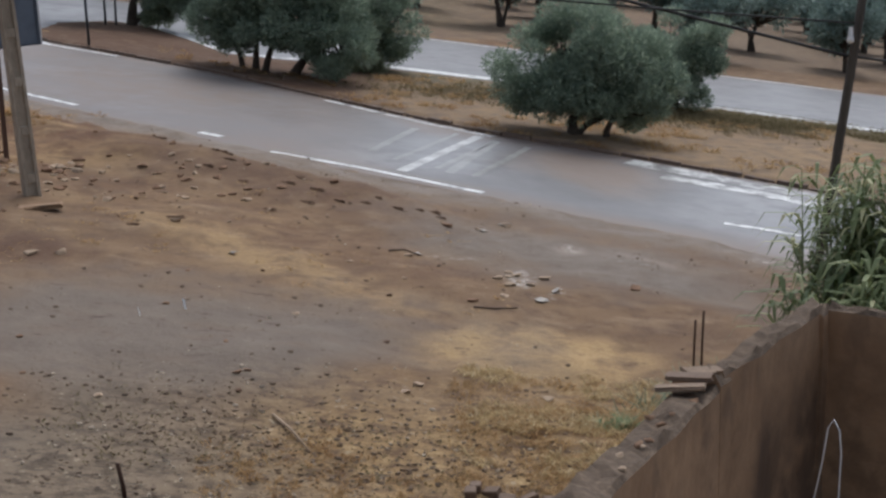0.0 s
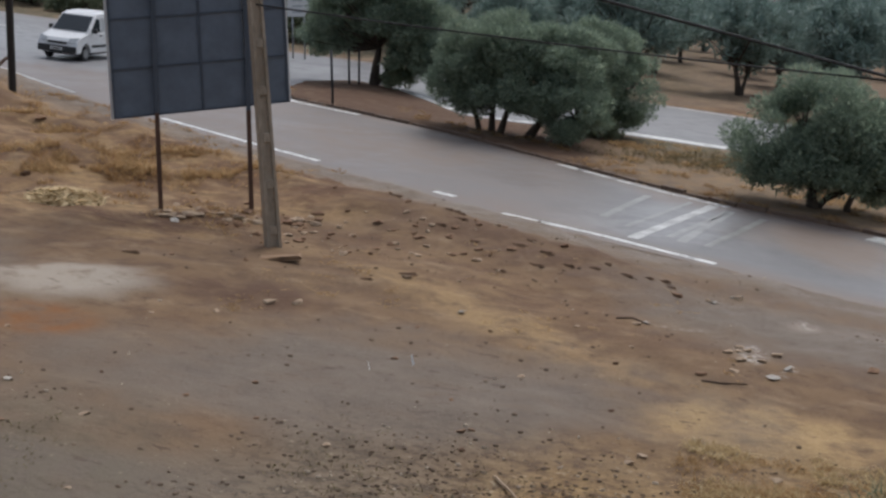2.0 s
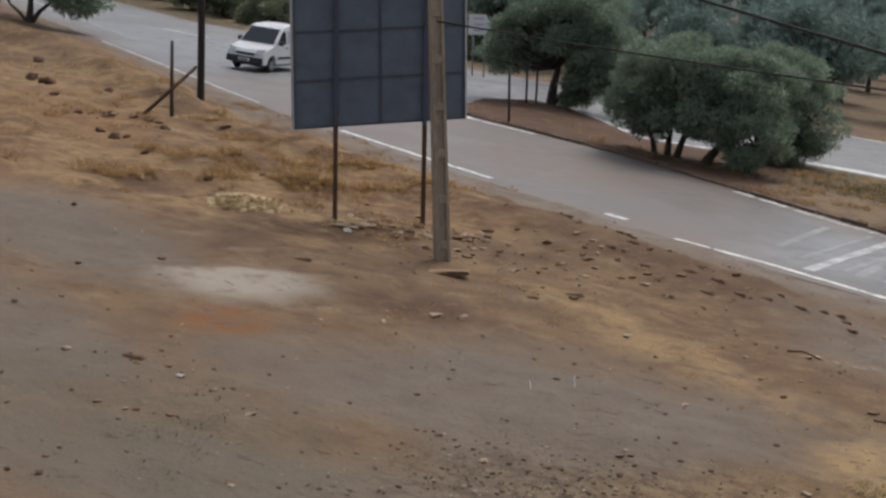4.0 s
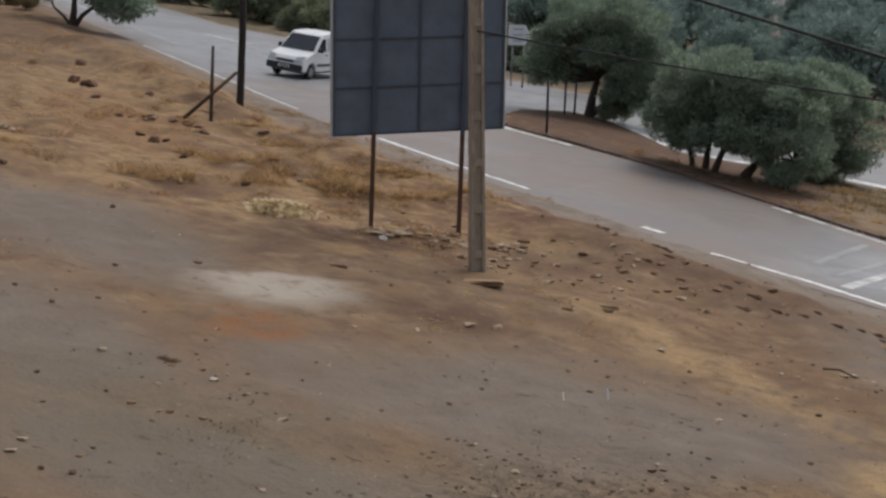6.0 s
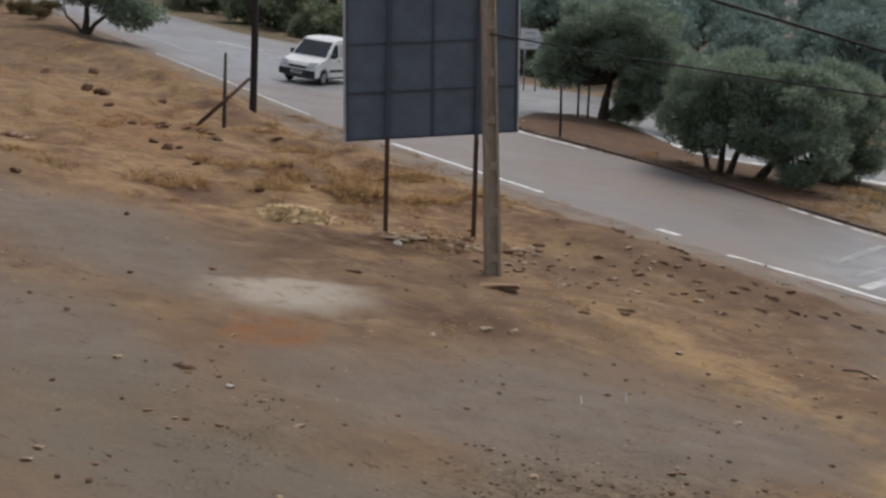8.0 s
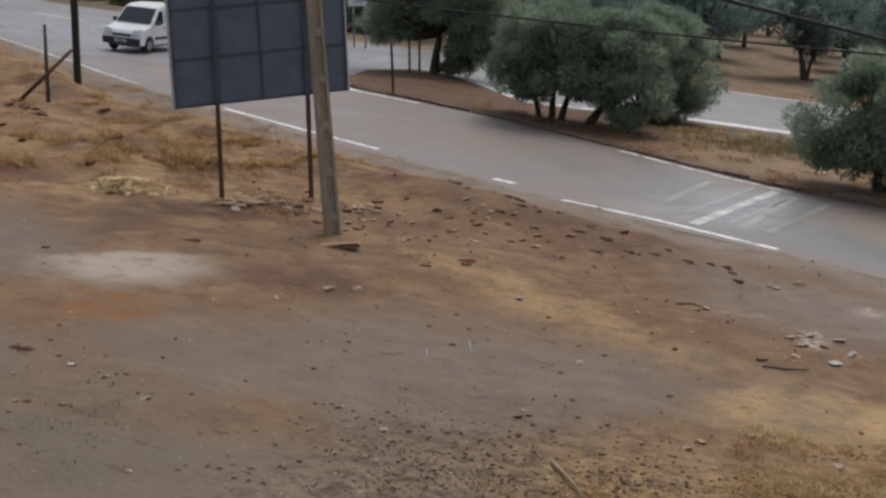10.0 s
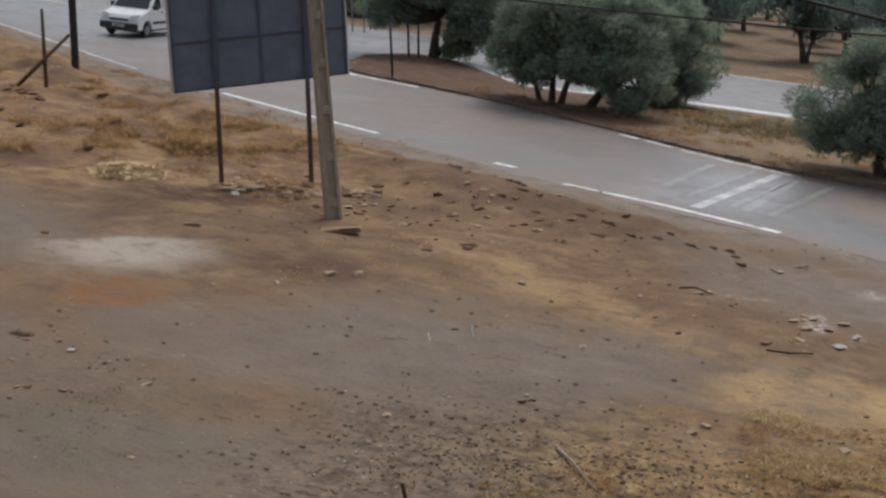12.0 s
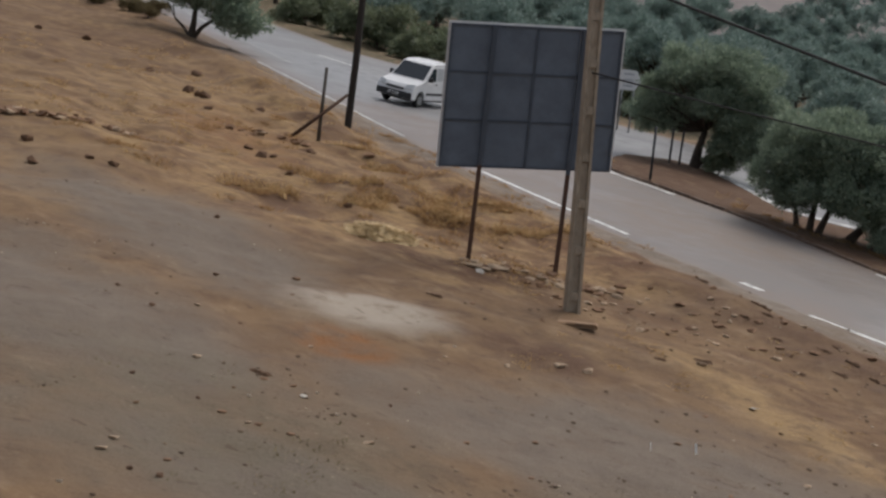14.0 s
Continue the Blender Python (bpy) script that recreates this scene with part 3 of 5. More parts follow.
def build_road():
    """The near road, the far road and the junction, ruled between their edges."""
    verts, faces, mud = [], [], []

    def strip(left, right, n, m):
        start = len(verts)
        for i in range(n + 1):
            a, b = at_fraction(left, i / n), at_fraction(right, i / n)
            for k in range(m + 1):
                p = a.lerp(b, k / m)
                verts.append((p.x, p.y))
        for i in range(n):
            for k in range(m):
                q = start + i * (m + 1) + k
                faces.append((q, q + m + 1, q + m + 2, q + 1))

    strip(NEAR_EDGE[:8], KERB_LINE, 160, 24)
    strip(FAR_NEAR, FAR_FAR[:6], 120, 24)
    strip(NEAR_EDGE[7:], [KERB_LINE[-1]] + [(-15.6, 49.0)] + [(-30, 58), (-41.0, 67), (-52, 74), (-83, 100)], 120, 16)
    strip([KERB_LINE[-1], (-15.6, 49.0), (-30, 58), (-41.0, 67), (-52, 74), (-83, 100)], [FAR_NEAR[-1]] + [(-15.4, 57), (-30, 62), (-43, 70.5), (-54, 78), (-84.5, 104)], 120, 8)
    strip([FAR_NEAR[-1], (-15.4, 57), (-30, 62), (-43, 70.5), (-54, 78), (-84.5, 104)], FAR_FAR[5:], 120, 12)
    P = np.array(verts)
    X, Y = P[:, 0], P[:, 1]
    Z = base_height(X, Y) + 0.0
    dn, dk, df = np.abs(signed(NEAR_EDGE, X, Y)), np.abs(signed(KERB_LINE, X, Y)), np.abs(signed(FAR_FAR, X, Y))
    m = np.maximum.reduce([np.clip(1 - dn / (0.25 + 2.6 * lattice(X, Y, 51, 3.0)), 0, 1), np.clip(1.1 - dk / (0.4 + 2.6 * lattice(X, Y, 52, 2.2)), 0, 1), np.clip(1 - df / 1.0, 0, 1),
                           0.9 * blob(X, Y, -8.5, 38.0, 6.5, 4.2, -32), 0.85 * np.clip((-X - 1) / 3, 0, 1) * (Y < 46) * (0.5 + 0.6 * lattice(X, Y, 53, 2.5)), 1.15 * blob(X, Y, 3.3, 31.4, 1.9, 3.4, 10), 0.7 * blob(X, Y, -20, 44, 5, 2, -40)])
    ob = as_object("road", np.column_stack([X, Y, Z]).tolist(), faces, ASPHALT)
    ob.data.polygons.foreach_set("use_smooth", [True] * len(ob.data.polygons))
    pool = np.maximum.reduce([blob(X, Y, -0.2, 31.6, 2.6, 3.8, -30), blob(X, Y, 7.6, 28.4, 3.6, 3.6, -32), 0.4 * (Y > 45.5) * (X > -12), blob(X, Y, -31, 56, 8, 3.5, -38), blob(X, Y, -20, 56, 7, 5), blob(X, Y, -26, 55, 9, 5, -30)])
    ob.data.attributes.new("pool", "FLOAT", "POINT").data.foreach_set("value", np.clip(pool, 0, 1).astype(np.float32))
    # painted sheen, stronger towards the junction
    sky_sheen = 0.75 * np.clip((-X - 15) / 6, 0, 1) * (0.45 + 0.75 * lattice(X, Y, 55, 2.4))
    ob.data.attributes.new("sky_sheen", "FLOAT", "POINT").data.foreach_set("value", np.clip(sky_sheen, 0, 1).astype(np.float32))
    ob.data.attributes.new("mud", "FLOAT", "POINT").data.foreach_set("value", m.astype(np.float32))
    return tagged(ob, "wet grey asphalt road with muddy edges and a junction", "road", kind="structure")


ground = build_ground()
road = build_road()


def marking(name, line, width, mat, label):
    """A painted line lying 4 mm above the asphalt."""
    n = max(8, int(sum((Vector(b) - Vector(a)).length for a, b in zip(line, line[1:])) / 0.4))
    verts, faces = [], []
    for i in range(n + 1):
        p, q = at_fraction(line, i / n), at_fraction(line, min(1, i / n + 0.01))
        d = (q - p) if i < n else (p - at_fraction(line, i / n - 0.01))
        u = Vector((-d.y, d.x)).normalized() * width / 2 * (0.85 + 0.3 * random.random())
        for s in (-1, 1):
            e = p + u * s
            verts.append((e.x, e.y, float(base_height(np.array(e.x), np.array(e.y))) + 0.006))
    for i in range(n):
        faces.append((2 * i, 2 * i + 2, 2 * i + 3, 2 * i + 1))
    ob = as_object(name, verts, faces, mat)
    return tagged(ob, label, "road marking", "markings painted on the road", kind="structure")


def along_near(a, b, inset):
    """A stretch of the near edge, moved onto the road by inset."""
    out = []
    for (x0, y0), (x1, y1) in zip(NEAR_EDGE, NEAR_EDGE[1:]):
        for k in range(8):
            x, y = x0 + (x1 - x0) * k / 8, y0 + (y1 - y0) * k / 8
            n = Vector((y0 - y1, x1 - x0)).normalized() * -1
            if a >= x >= b:
                out.append((x + n.x * inset, y + n.y * inset))
    return out


marking("edge_line", [(0.8, 27.45), (-0.3, 28.05), (-1.8, 28.87), (-3.9, 29.72)], 0.20, PAINT, "worn white edge line on wet asphalt")
marking("edge_line", [(-9.2, 33.4), (-11.6, 34.9), (-14.9, 37.1)], 0.20, PAINT, "worn white edge line on wet asphalt")
marking("edge_line", [(-19.0, 40.0), (-21.3, 41.9), (-26.1, 46.1), (-31.7, 50.8)], 0.16, PAINT_RUBBED, "faded white edge line on wet asphalt")
marking("lane_dash", [(-5.2, 31.0), (-5.75, 31.3)], 0.24, PAINT, "short white dash on muddy asphalt")
marking("lane_dash", [(7.2, 26.3), (5.7, 26.75)], 0.22, PAINT_WORN, "worn white dash on wet asphalt")
marking("edge_line", [(6.5, 23.75), (5.0, 23.55)], 0.16, PAINT_WORN, "faded white edge line on wet asphalt")
marking("stop_line", [(0.95, 34.8), (0.0, 31.9), (-0.95, 28.95)], 0.26, PAINT_RUBBED, "worn white stripe across the lane")
marking("stop_line", [(-0.75, 35.0), (-1.3, 32.8), (-1.7, 31.1)], 0.20, PAINT_AND_SHEEN, "faint white stripe across the lane")
marking("stop_line", [(1.35, 34.2), (0.75, 31.9), (0.1, 29.3)], 0.24, PAINT_AND_SHEEN, "faint white stripe across the lane")
# bright streaks of reflection on the wet lane, drawn as thin paint strips
for shift, wide in ((-0.55, 0.14), (0.42, 0.16), (1.25, 0.18)):
    marking("stop_line", [(0.9 + shift, 34.5 - 0.6 * shift), (0.1 + shift, 32.0 - 0.6 * shift), (-0.6 + shift, 29.9 - 0.6 * shift)], wide, PAINT_AND_SHEEN, "faint streak of wet sheen drawn in paint across the lane")
marking("kerb_line", [(1.3, 34.9), (-0.7, 36.2), (-3.4, 38.5)], 0.24, PAINT_WORN, "faded white line along the kerb")
# broken kerb line, made wide to hold the glare of the wet road
marking("kerb_line", [(9.6, 30.3), (8.2, 31.0), (6.2, 32.2), (4.6, 33.1)], 0.80, PAINT_BROKEN_GLARE, "faded white line along the kerb")
# glare beside the kerb, laid on as white paint
marking("kerb_line", [(8.6, 29.6), (7.9, 30.2), (6.4, 30.9), (5.2, 31.5)], 0.70, PAINT_BROKEN_GLARE, "white streak of painted wet glare along the kerb")
marking("kerb_line", [(-10.6, 43.7), (-13.2, 45.0), (-15.0, 47.4)], 0.24, PAINT, "white line round the island tip")
# real edge line, drawn broader so that its paint includes wet glare
marking("edge_line", [(19, 42.2), (14.5, 44.0), (11.9, 45.0), (8.1, 46.3), (2.1, 47.7), (-2.9, 48.6)][::-1], 0.75, PAINT, "white line with painted wet glare along the far lane")
# white strips for line and road glare alike, all laid as paint
marking("edge_line", [(-3.2, 48.6), (-5.5, 47.8), (-7.7, 47.9), (-10.05, 51.6), (-12.0, 54.6)][::-1], 0.40, PAINT_WORN, "broken white line with painted wet glare behind the island trees")
marking("edge_line", [(17, 55.8), (8, 58.3), (-1.0, 60.6)], 0.20, PAINT, "white edge line on the far lane")
marking("lane_dash", [(-26.1, 58.0), (-29.1, 58.9)], 0.40, PAINT, "white dash at the junction")
marking("lane_dash", [(-30.8, 59.2), (-34.0, 60.6)], 0.30, PAINT_WORN, "faded white dash at the junction")
# no line here: highlights on puddles, painted as one faint strip
marking("lane_dash", [(-31.4, 53.4), (-35.7, 57.0), (-46.0, 66.0)], 0.30, PAINT_AND_SHEEN, "faint painted strip for puddle highlights on the road")


def kerb_stones():
    """Stones of the island kerb, each a block of its own."""
    island = thing("island_kerb", Matrix(), "muddy stone kerb along the island", "kerb")
    island["kind"] = "structure"
    data = None
    slope = lambda v: float(base_height(np.array(v.x), np.array(v.y)))
    n = 80
    for i in range(n):
        p, q = at_fraction(KERB_LINE, (i + 0.02) / n), at_fraction(KERB_LINE, (i + 0.98) / n)
        c = (p + q) / 2
        if data is None:
            bm = boxed((1.0, 0.16, 0.30), None, 0.02)
            ob = part("kerbstone", bm, KERB, island)
            data = ob.data
        else:
            ob = new("kerbstone", data)
            ob.parent = island
        z = float(base_height(np.array(c.x), np.array(c.y)))
        ob.matrix_world = pose(c.x, c.y, z - 0.055 + random.uniform(-0.025, 0.025), random.uniform(-6, 6), 0, math.degrees(math.atan2(q.y - p.y, q.x - p.x)) + random.uniform(-2, 2)) @ pose(0, 0, 0, 0, -math.degrees(math.atan2(slope(q) - slope(p), (q - p).length)) + random.uniform(-1.5, 1.5)) @ Matrix.Diagonal(((q - p).length * random.uniform(0.93, 1.04), 1, 1, 1))


kerb_stones()

# ---- trees ----
def leaf_cloud(rng, centres, spreads, count, length, width, droop=-0.30):
    """Many small pointed leaves gathered in clumps: vertices and quads."""
    k = len(centres)
    w = np.array(spreads) ** 2
    pick = rng.choice(k, count, p=w / w.sum())
    d = rng.normal(size=(count, 3))
    d /= np.linalg.norm(d, axis=1)[:, None]
    r = rng.rand(count) ** 0.38
    p = np.array(centres)[pick] + d * (np.array(spreads)[pick] * r)[:, None] * np.array([1.15, 1.15, 0.8])
    a = d * 0.8 + rng.normal(size=(count, 3)) * 0.7
    a[:, 2] -= droop
    a /= np.linalg.norm(a, axis=1)[:, None]
    b = np.cross(a, rng.normal(size=(count, 3)))
    b /= np.linalg.norm(b, axis=1)[:, None] + 1e-9
    s = (0.6 + 0.8 * rng.rand(count))[:, None]
    a, b = a * length * 1.25 * s, b * width * 0.5 * s
    v = np.stack([p, p + a * 0.5 + b, p + a, p + a * 0.5 - b], 1).reshape(-1, 3)
    return v.tolist(), np.arange(4 * count).reshape(-1, 4).tolist()


def clump_centres(rng, lobes, per_lobe):
    centres, spreads = [], []
    for cx, cy, cz, rx, ry, rz in lobes:
        for _ in range(per_lobe):
            d = rng.normal(size=3)
            d /= np.linalg.norm(d)
            f = 0.35 + 0.62 * rng.rand() ** 0.5
            centres.append((cx + d[0] * rx * f, cy + d[1] * ry * f, max(0.25, cz + d[2] * rz * f)))
            spreads.append((0.20 + 0.20 * rng.rand()) * (rx + ry + rz) / 3)
    return centres, spreads


def olive(seed, stems, lobes, leaves, length, width, label, group="", per_lobe=26, leaf=None, name="olive_tree", category="olive tree"):
    """A tapered, forked trunk and a crown of leaf clumps with gaps. Built about its own foot."""
    rng = np.random.RandomState(seed)
    tree = thing(name, Matrix(), label, category, group)
    centres, spreads = clump_centres(rng, lobes, per_lobe)
    lines = []
    tops = []
    for x, y, h, lean_x, lean_y, r in stems:
        top = (x + lean_x, y + lean_y, h)
        midp = (x + lean_x * 0.35 + rng.normal() * 0.05, y + lean_y * 0.35, h * 0.5)
        lines.append(([(x, y, -0.35), (x, y, 0.02), midp, top], [r * 1.7, r * 1.35, r, r * 0.72]))
        tops.append((top, r))
    for i, c in enumerate(centres):
        if i % 2:
            continue
        top, r = min(tops, key=lambda q: (Vector(q[0]) - Vector(c)).length)
        m = Vector(top).lerp(Vector(c), 0.5) + Vector(rng.normal(size=3)) * 0.12
        lines.append(([top, m, c], [r * 0.45, r * 0.28, 0.012]))
    v, f = tubes(lines, 7)
    as_object("trunk", v, f, BARK, tree, smooth=True)
    v, f = leaf_cloud(rng, centres, spreads, leaves, length, width)
    as_object("crown", v, f, leaf or OLIVE, tree)
    return tree


def stand(ob, x, y, turn=0.0, scale=1.0, sink=0.0):
    ob.matrix_basis = pose(x, y, gz(x, y) - sink, 0, 0, turn) @ Matrix.Scale(scale, 4)
    return ob


ISL = "olive trees on the island"
stand(olive(11, [(0, 0, 0.7, 0.1, 0, 0.13), (0.15, 0.05, 0.45, 0.75, 0.1, 0.09), (0.9, 0.1, 0.6, 0.2, 0.1, 0.07)],
            [(-0.75, 0, 1.8, 1.3, 1.4, 1.15), (0.3, 0, 2.5, 1.6, 1.5, 1.2), (1.4, 0.1, 1.6, 1.3, 1.4, 1.3), (0.4, -0.2, 1.2, 1.6, 1.4, 0.85), (1.5, 0, 0.8, 1.0, 1.1, 0.7), (-1.0, 0, 1.05, 0.9, 1.0, 0.6)], 66000, 0.115, 0.036,
            "round grey-green olive tree on the grassy island", ISL), 3.5, 35.9)
stand(olive(12, [(0, 0, 0.8, 0.1, 0, 0.10)], [(0, 0, 2.0, 1.4, 1.4, 1.3), (0.6, 0, 1.3, 1.1, 1.2, 1.0)], 22000, 0.125, 0.04, "smaller olive tree behind on the island", ISL, 22), 7.4, 42.8)
stand(olive(13, [(-1.5, 0.6, 1.2, -0.3, 0, 0.08), (-1.1, 0.4, 1.2, 0.1, 0, 0.10), (-0.8, 0.2, 1.1, 0.35, 0.1, 0.10), (0.2, 0, 0.8, 0.7, 0.1, 0.13), (1.5, -0.4, 0.6, 0.2, 0, 0.07)],
            [(-1.8, 0.4, 2.35, 1.3, 1.4, 1.15), (-0.3, 0.2, 2.85, 1.7, 1.6, 1.2), (1.3, 0, 2.1, 1.45, 1.4, 1.45), (1.6, -0.7, 0.85, 1.15, 1.2, 0.85), (0.5, -0.2, 1.45, 1.4, 1.4, 1.0), (-1.2, 0.1, 1.45, 1.2, 1.2, 0.65), (-2.3, 0.5, 1.6, 0.9, 1.1, 0.8)], 92000, 0.12, 0.038,
            "large spreading olive tree with several stems on the island", ISL), -4.9, 42.5)
stand(olive(14, [(0, 0, 0.9, 0.2, 0, 0.11)], [(0, 0, 2.3, 1.5, 1.5, 1.5), (0.5, 0, 1.4, 1.3, 1.3, 1.1), (-0.5, 0, 2.9, 1.2, 1.2, 1.0)], 32000, 0.125, 0.04, "olive tree with low dense foliage on the island", ISL), -2.3, 46.2)
stand(olive(15, [(0, 0, 1.5, 0.25, 0, 0.17), (0.1, 0, 1.0, 1.1, 0, 0.09)],
            [(-1.5, 0, 2.45, 1.25, 1.5, 1.1), (-0.5, 0, 3.8, 1.6, 1.6, 1.2), (1.0, 0, 3.8, 1.7, 1.6, 1.3), (2.2, 0, 2.05, 1.3, 1.4, 1.4), (0.4, 0, 2.9, 1.8, 1.8, 1.1), (2.4, 0, 1.2, 1.0, 1.1, 0.75), (-2.0, 0, 2.0, 0.9, 1.2, 0.8), (1.6, -0.3, 1.7, 1.1, 1.2, 0.9), (1.5, -0.2, 0.85, 1.0, 1.0, 0.6)], 80000, 0.135, 0.042,
            "tall olive tree near the tip of the island", ISL), -12.2, 53.0)
stand(olive(16, [(0, 0, 1.3, 0.1, 0, 0.14), (0.1, 0.1, 0.9, 1.0, 0, 0.10), (-0.1, 0, 0.8, -0.9, 0, 0.07)],
            [(-0.6, 0, 3.2, 2.0, 1.9, 1.5), (1.6, 0, 2.2, 1.5, 1.5, 1.3), (2.1, 0, 1.4, 1.0, 1.1, 0.8), (2.6, 0, 0.9, 1.1, 1.1, 0.7)], 23000, 0.20, 0.06, "olive tree beside the road on the slope", "", 26), -36.1, 52.2)
stand(olive(17, [(0, 0, 0.9, 0.1, 0, 0.12)], [(0, 0, 1.7, 1.6, 1.6, 1.3), (0.8, 0, 2.5, 1.4, 1.4, 1.1)], 14000, 0.17, 0.05, "dark olive tree at the end of the island", ISL), 16.0, 41.0)

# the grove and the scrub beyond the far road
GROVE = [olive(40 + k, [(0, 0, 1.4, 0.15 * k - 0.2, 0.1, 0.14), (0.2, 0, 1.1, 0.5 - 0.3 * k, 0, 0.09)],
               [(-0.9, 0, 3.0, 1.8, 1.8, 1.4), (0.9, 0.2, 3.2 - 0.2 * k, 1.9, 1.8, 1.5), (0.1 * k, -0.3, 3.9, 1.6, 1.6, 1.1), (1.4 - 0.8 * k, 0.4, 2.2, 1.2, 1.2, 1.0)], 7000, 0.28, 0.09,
               "grey-green olive tree of the grove beyond the far road", "olive trees of the grove", 18, OLIVE_HAZED) for k in range(4)]
BUSHES = [olive(60 + k, [(0, 0, 0.5, 0.2, 0, 0.05), (0.3, 0.1, 0.5, 0.3, 0, 0.04)], [(0, 0, 1.2, 1.4, 1.3, 1.1), (1.1, 0.2, 0.9, 1.1, 1.1, 0.9), (-1.0, 0, 0.9, 1.0, 1.0, 0.8)], 5200, 0.22, 0.075,
                "green shrub at the far side of the road", "shrubs beyond the road", 14, SCRUB, "shrub", "shrub") for k in range(3)]
rng = np.random.RandomState(7)
placed, used = [], set()
for row in range(25):
    for col in range(36):
        x = -128 + col * 6.4 + (row % 2) * 3.0 + rng.normal() * 0.9
        y = 64.5 + row * (7.0 + 0.12 * row) + rng.normal() * 0.9
        X, Y = np.array([x]), np.array([y])
        gap = signed(FAR_FAR, X, Y)[0]
        if inside(ROAD_ALL, X, Y)[0] or abs(gap) < (3.5 if x > -14 else 6.0):
            continue
        az = math.degrees(math.atan2(-x, y))
        if not -26 < az < 46 or rng.rand() < (0.02 if x < 4 else 0.20) or (-34 < x < -17 and y < 72):
            continue
        if y < 100 and not inside(FAR_FAR + [(-86, 300), (48, 300)], X, Y)[0]:
            continue
        if math.hypot(x, y) < (175 if x < 6 else 400) or rng.rand() < 0.4:
            placed.append((x, y))
placed.sort(key=lambda p: math.hypot(*p))
for i, (x, y) in enumerate(placed[:270]):
    k = i % 4
    s, turn = rng.uniform(0.82, 1.2), rng.uniform(0, 360)
    m = pose(x, y, gz(x, y) - 0.05, 0, 0, turn) @ Matrix.Scale(s, 4)
    if k not in used:
        used.add(k)
        GROVE[k].matrix_basis = m
    else:
        c = copy_thing(GROVE[k], m)
        c.matrix_basis = m
far_v, far_f = [], []
for i, (x, y) in enumerate(placed[270:]):
    one = np.random.RandomState(900 + i)
    s, g = one.uniform(0.85, 1.25), gz(x, y)
    cs, sp = clump_centres(one, [(-0.9, 0, 3.0, 1.8, 1.8, 1.4), (0.9, 0.2, 3.0, 1.9, 1.8, 1.4), (0.1, -0.3, 3.8, 1.6, 1.6, 1.1)], 10)
    v, f = leaf_cloud(one, cs, sp, 850, 0.52, 0.22)
    far_f += [[q + len(far_v) for q in face] for face in f]
    far_v += (np.array(v) * s + (x, y, g)).tolist()
tagged(as_object("far_olive_wood", far_v, far_f, OLIVE_HAZED), "far grey-green olive wood on the hillside", "wood", kind="stuff")
used = set()
for k, (x, y, s) in enumerate(((-2.6, 44.9, 0.34), (-11.2, 53.0, 0.5))):
    copy_thing(BUSHES[k % 3], Matrix()).matrix_basis = pose(x, y, gz(x, y) - 0.03, 0, 0, 80 * k) @ Matrix.Scale(s, 4)
hedge = [(-44 + 3.1 * i + rng.normal() * 0.6, 0) for i in range(16)]
for i, (x, _) in enumerate(hedge):
    y = float(np.interp(-x, [18.5, 27, 35.9, 47.1, 56], [64.6, 66.0, 67.5, 75.0, 82.0])) + 4.0 + abs(rng.normal()) * 2.2
    if x > -17:
        continue
    k = i % 3
    m = pose(x, y, gz(x, y) - 0.05, 0, 0, rng.uniform(0, 360)) @ Matrix.Scale(rng.uniform(0.9, 1.45), 4)
    if k not in used:
        used.add(k)
        BUSHES[k].matrix_basis = m
    else:
        copy_thing(BUSHES[k], m).matrix_basis = m

BRUSH = olive(70, [(0, 0, 0.4, 0.2, 0, 0.04), (0.2, 0.1, 0.4, -0.3, 0, 0.03)], [(0, 0, 0.8, 1.1, 1.0, 0.8), (0.8, 0.2, 0.6, 0.9, 0.9, 0.6)], 3000, 0.24, 0.05,
              "dry brown brush on the crest of the slope", "dry brush on the slope", 12, DRY_SCRUB, "dry_bush", "bush")
for k, (x, y, s) in enumerate(((-41.6, 54.6, 0.55), (-39.5, 53.4, 0.40), (-44.1, 55.7, 0.60), (-44.7, 61.6, 0.50))):
    m = pose(x, y, gz(x, y) - 0.05, 0, 0, 70 * k) @ Matrix.Scale(s, 4)
    (copy_thing(BRUSH, m) if k else BRUSH).matrix_basis = m

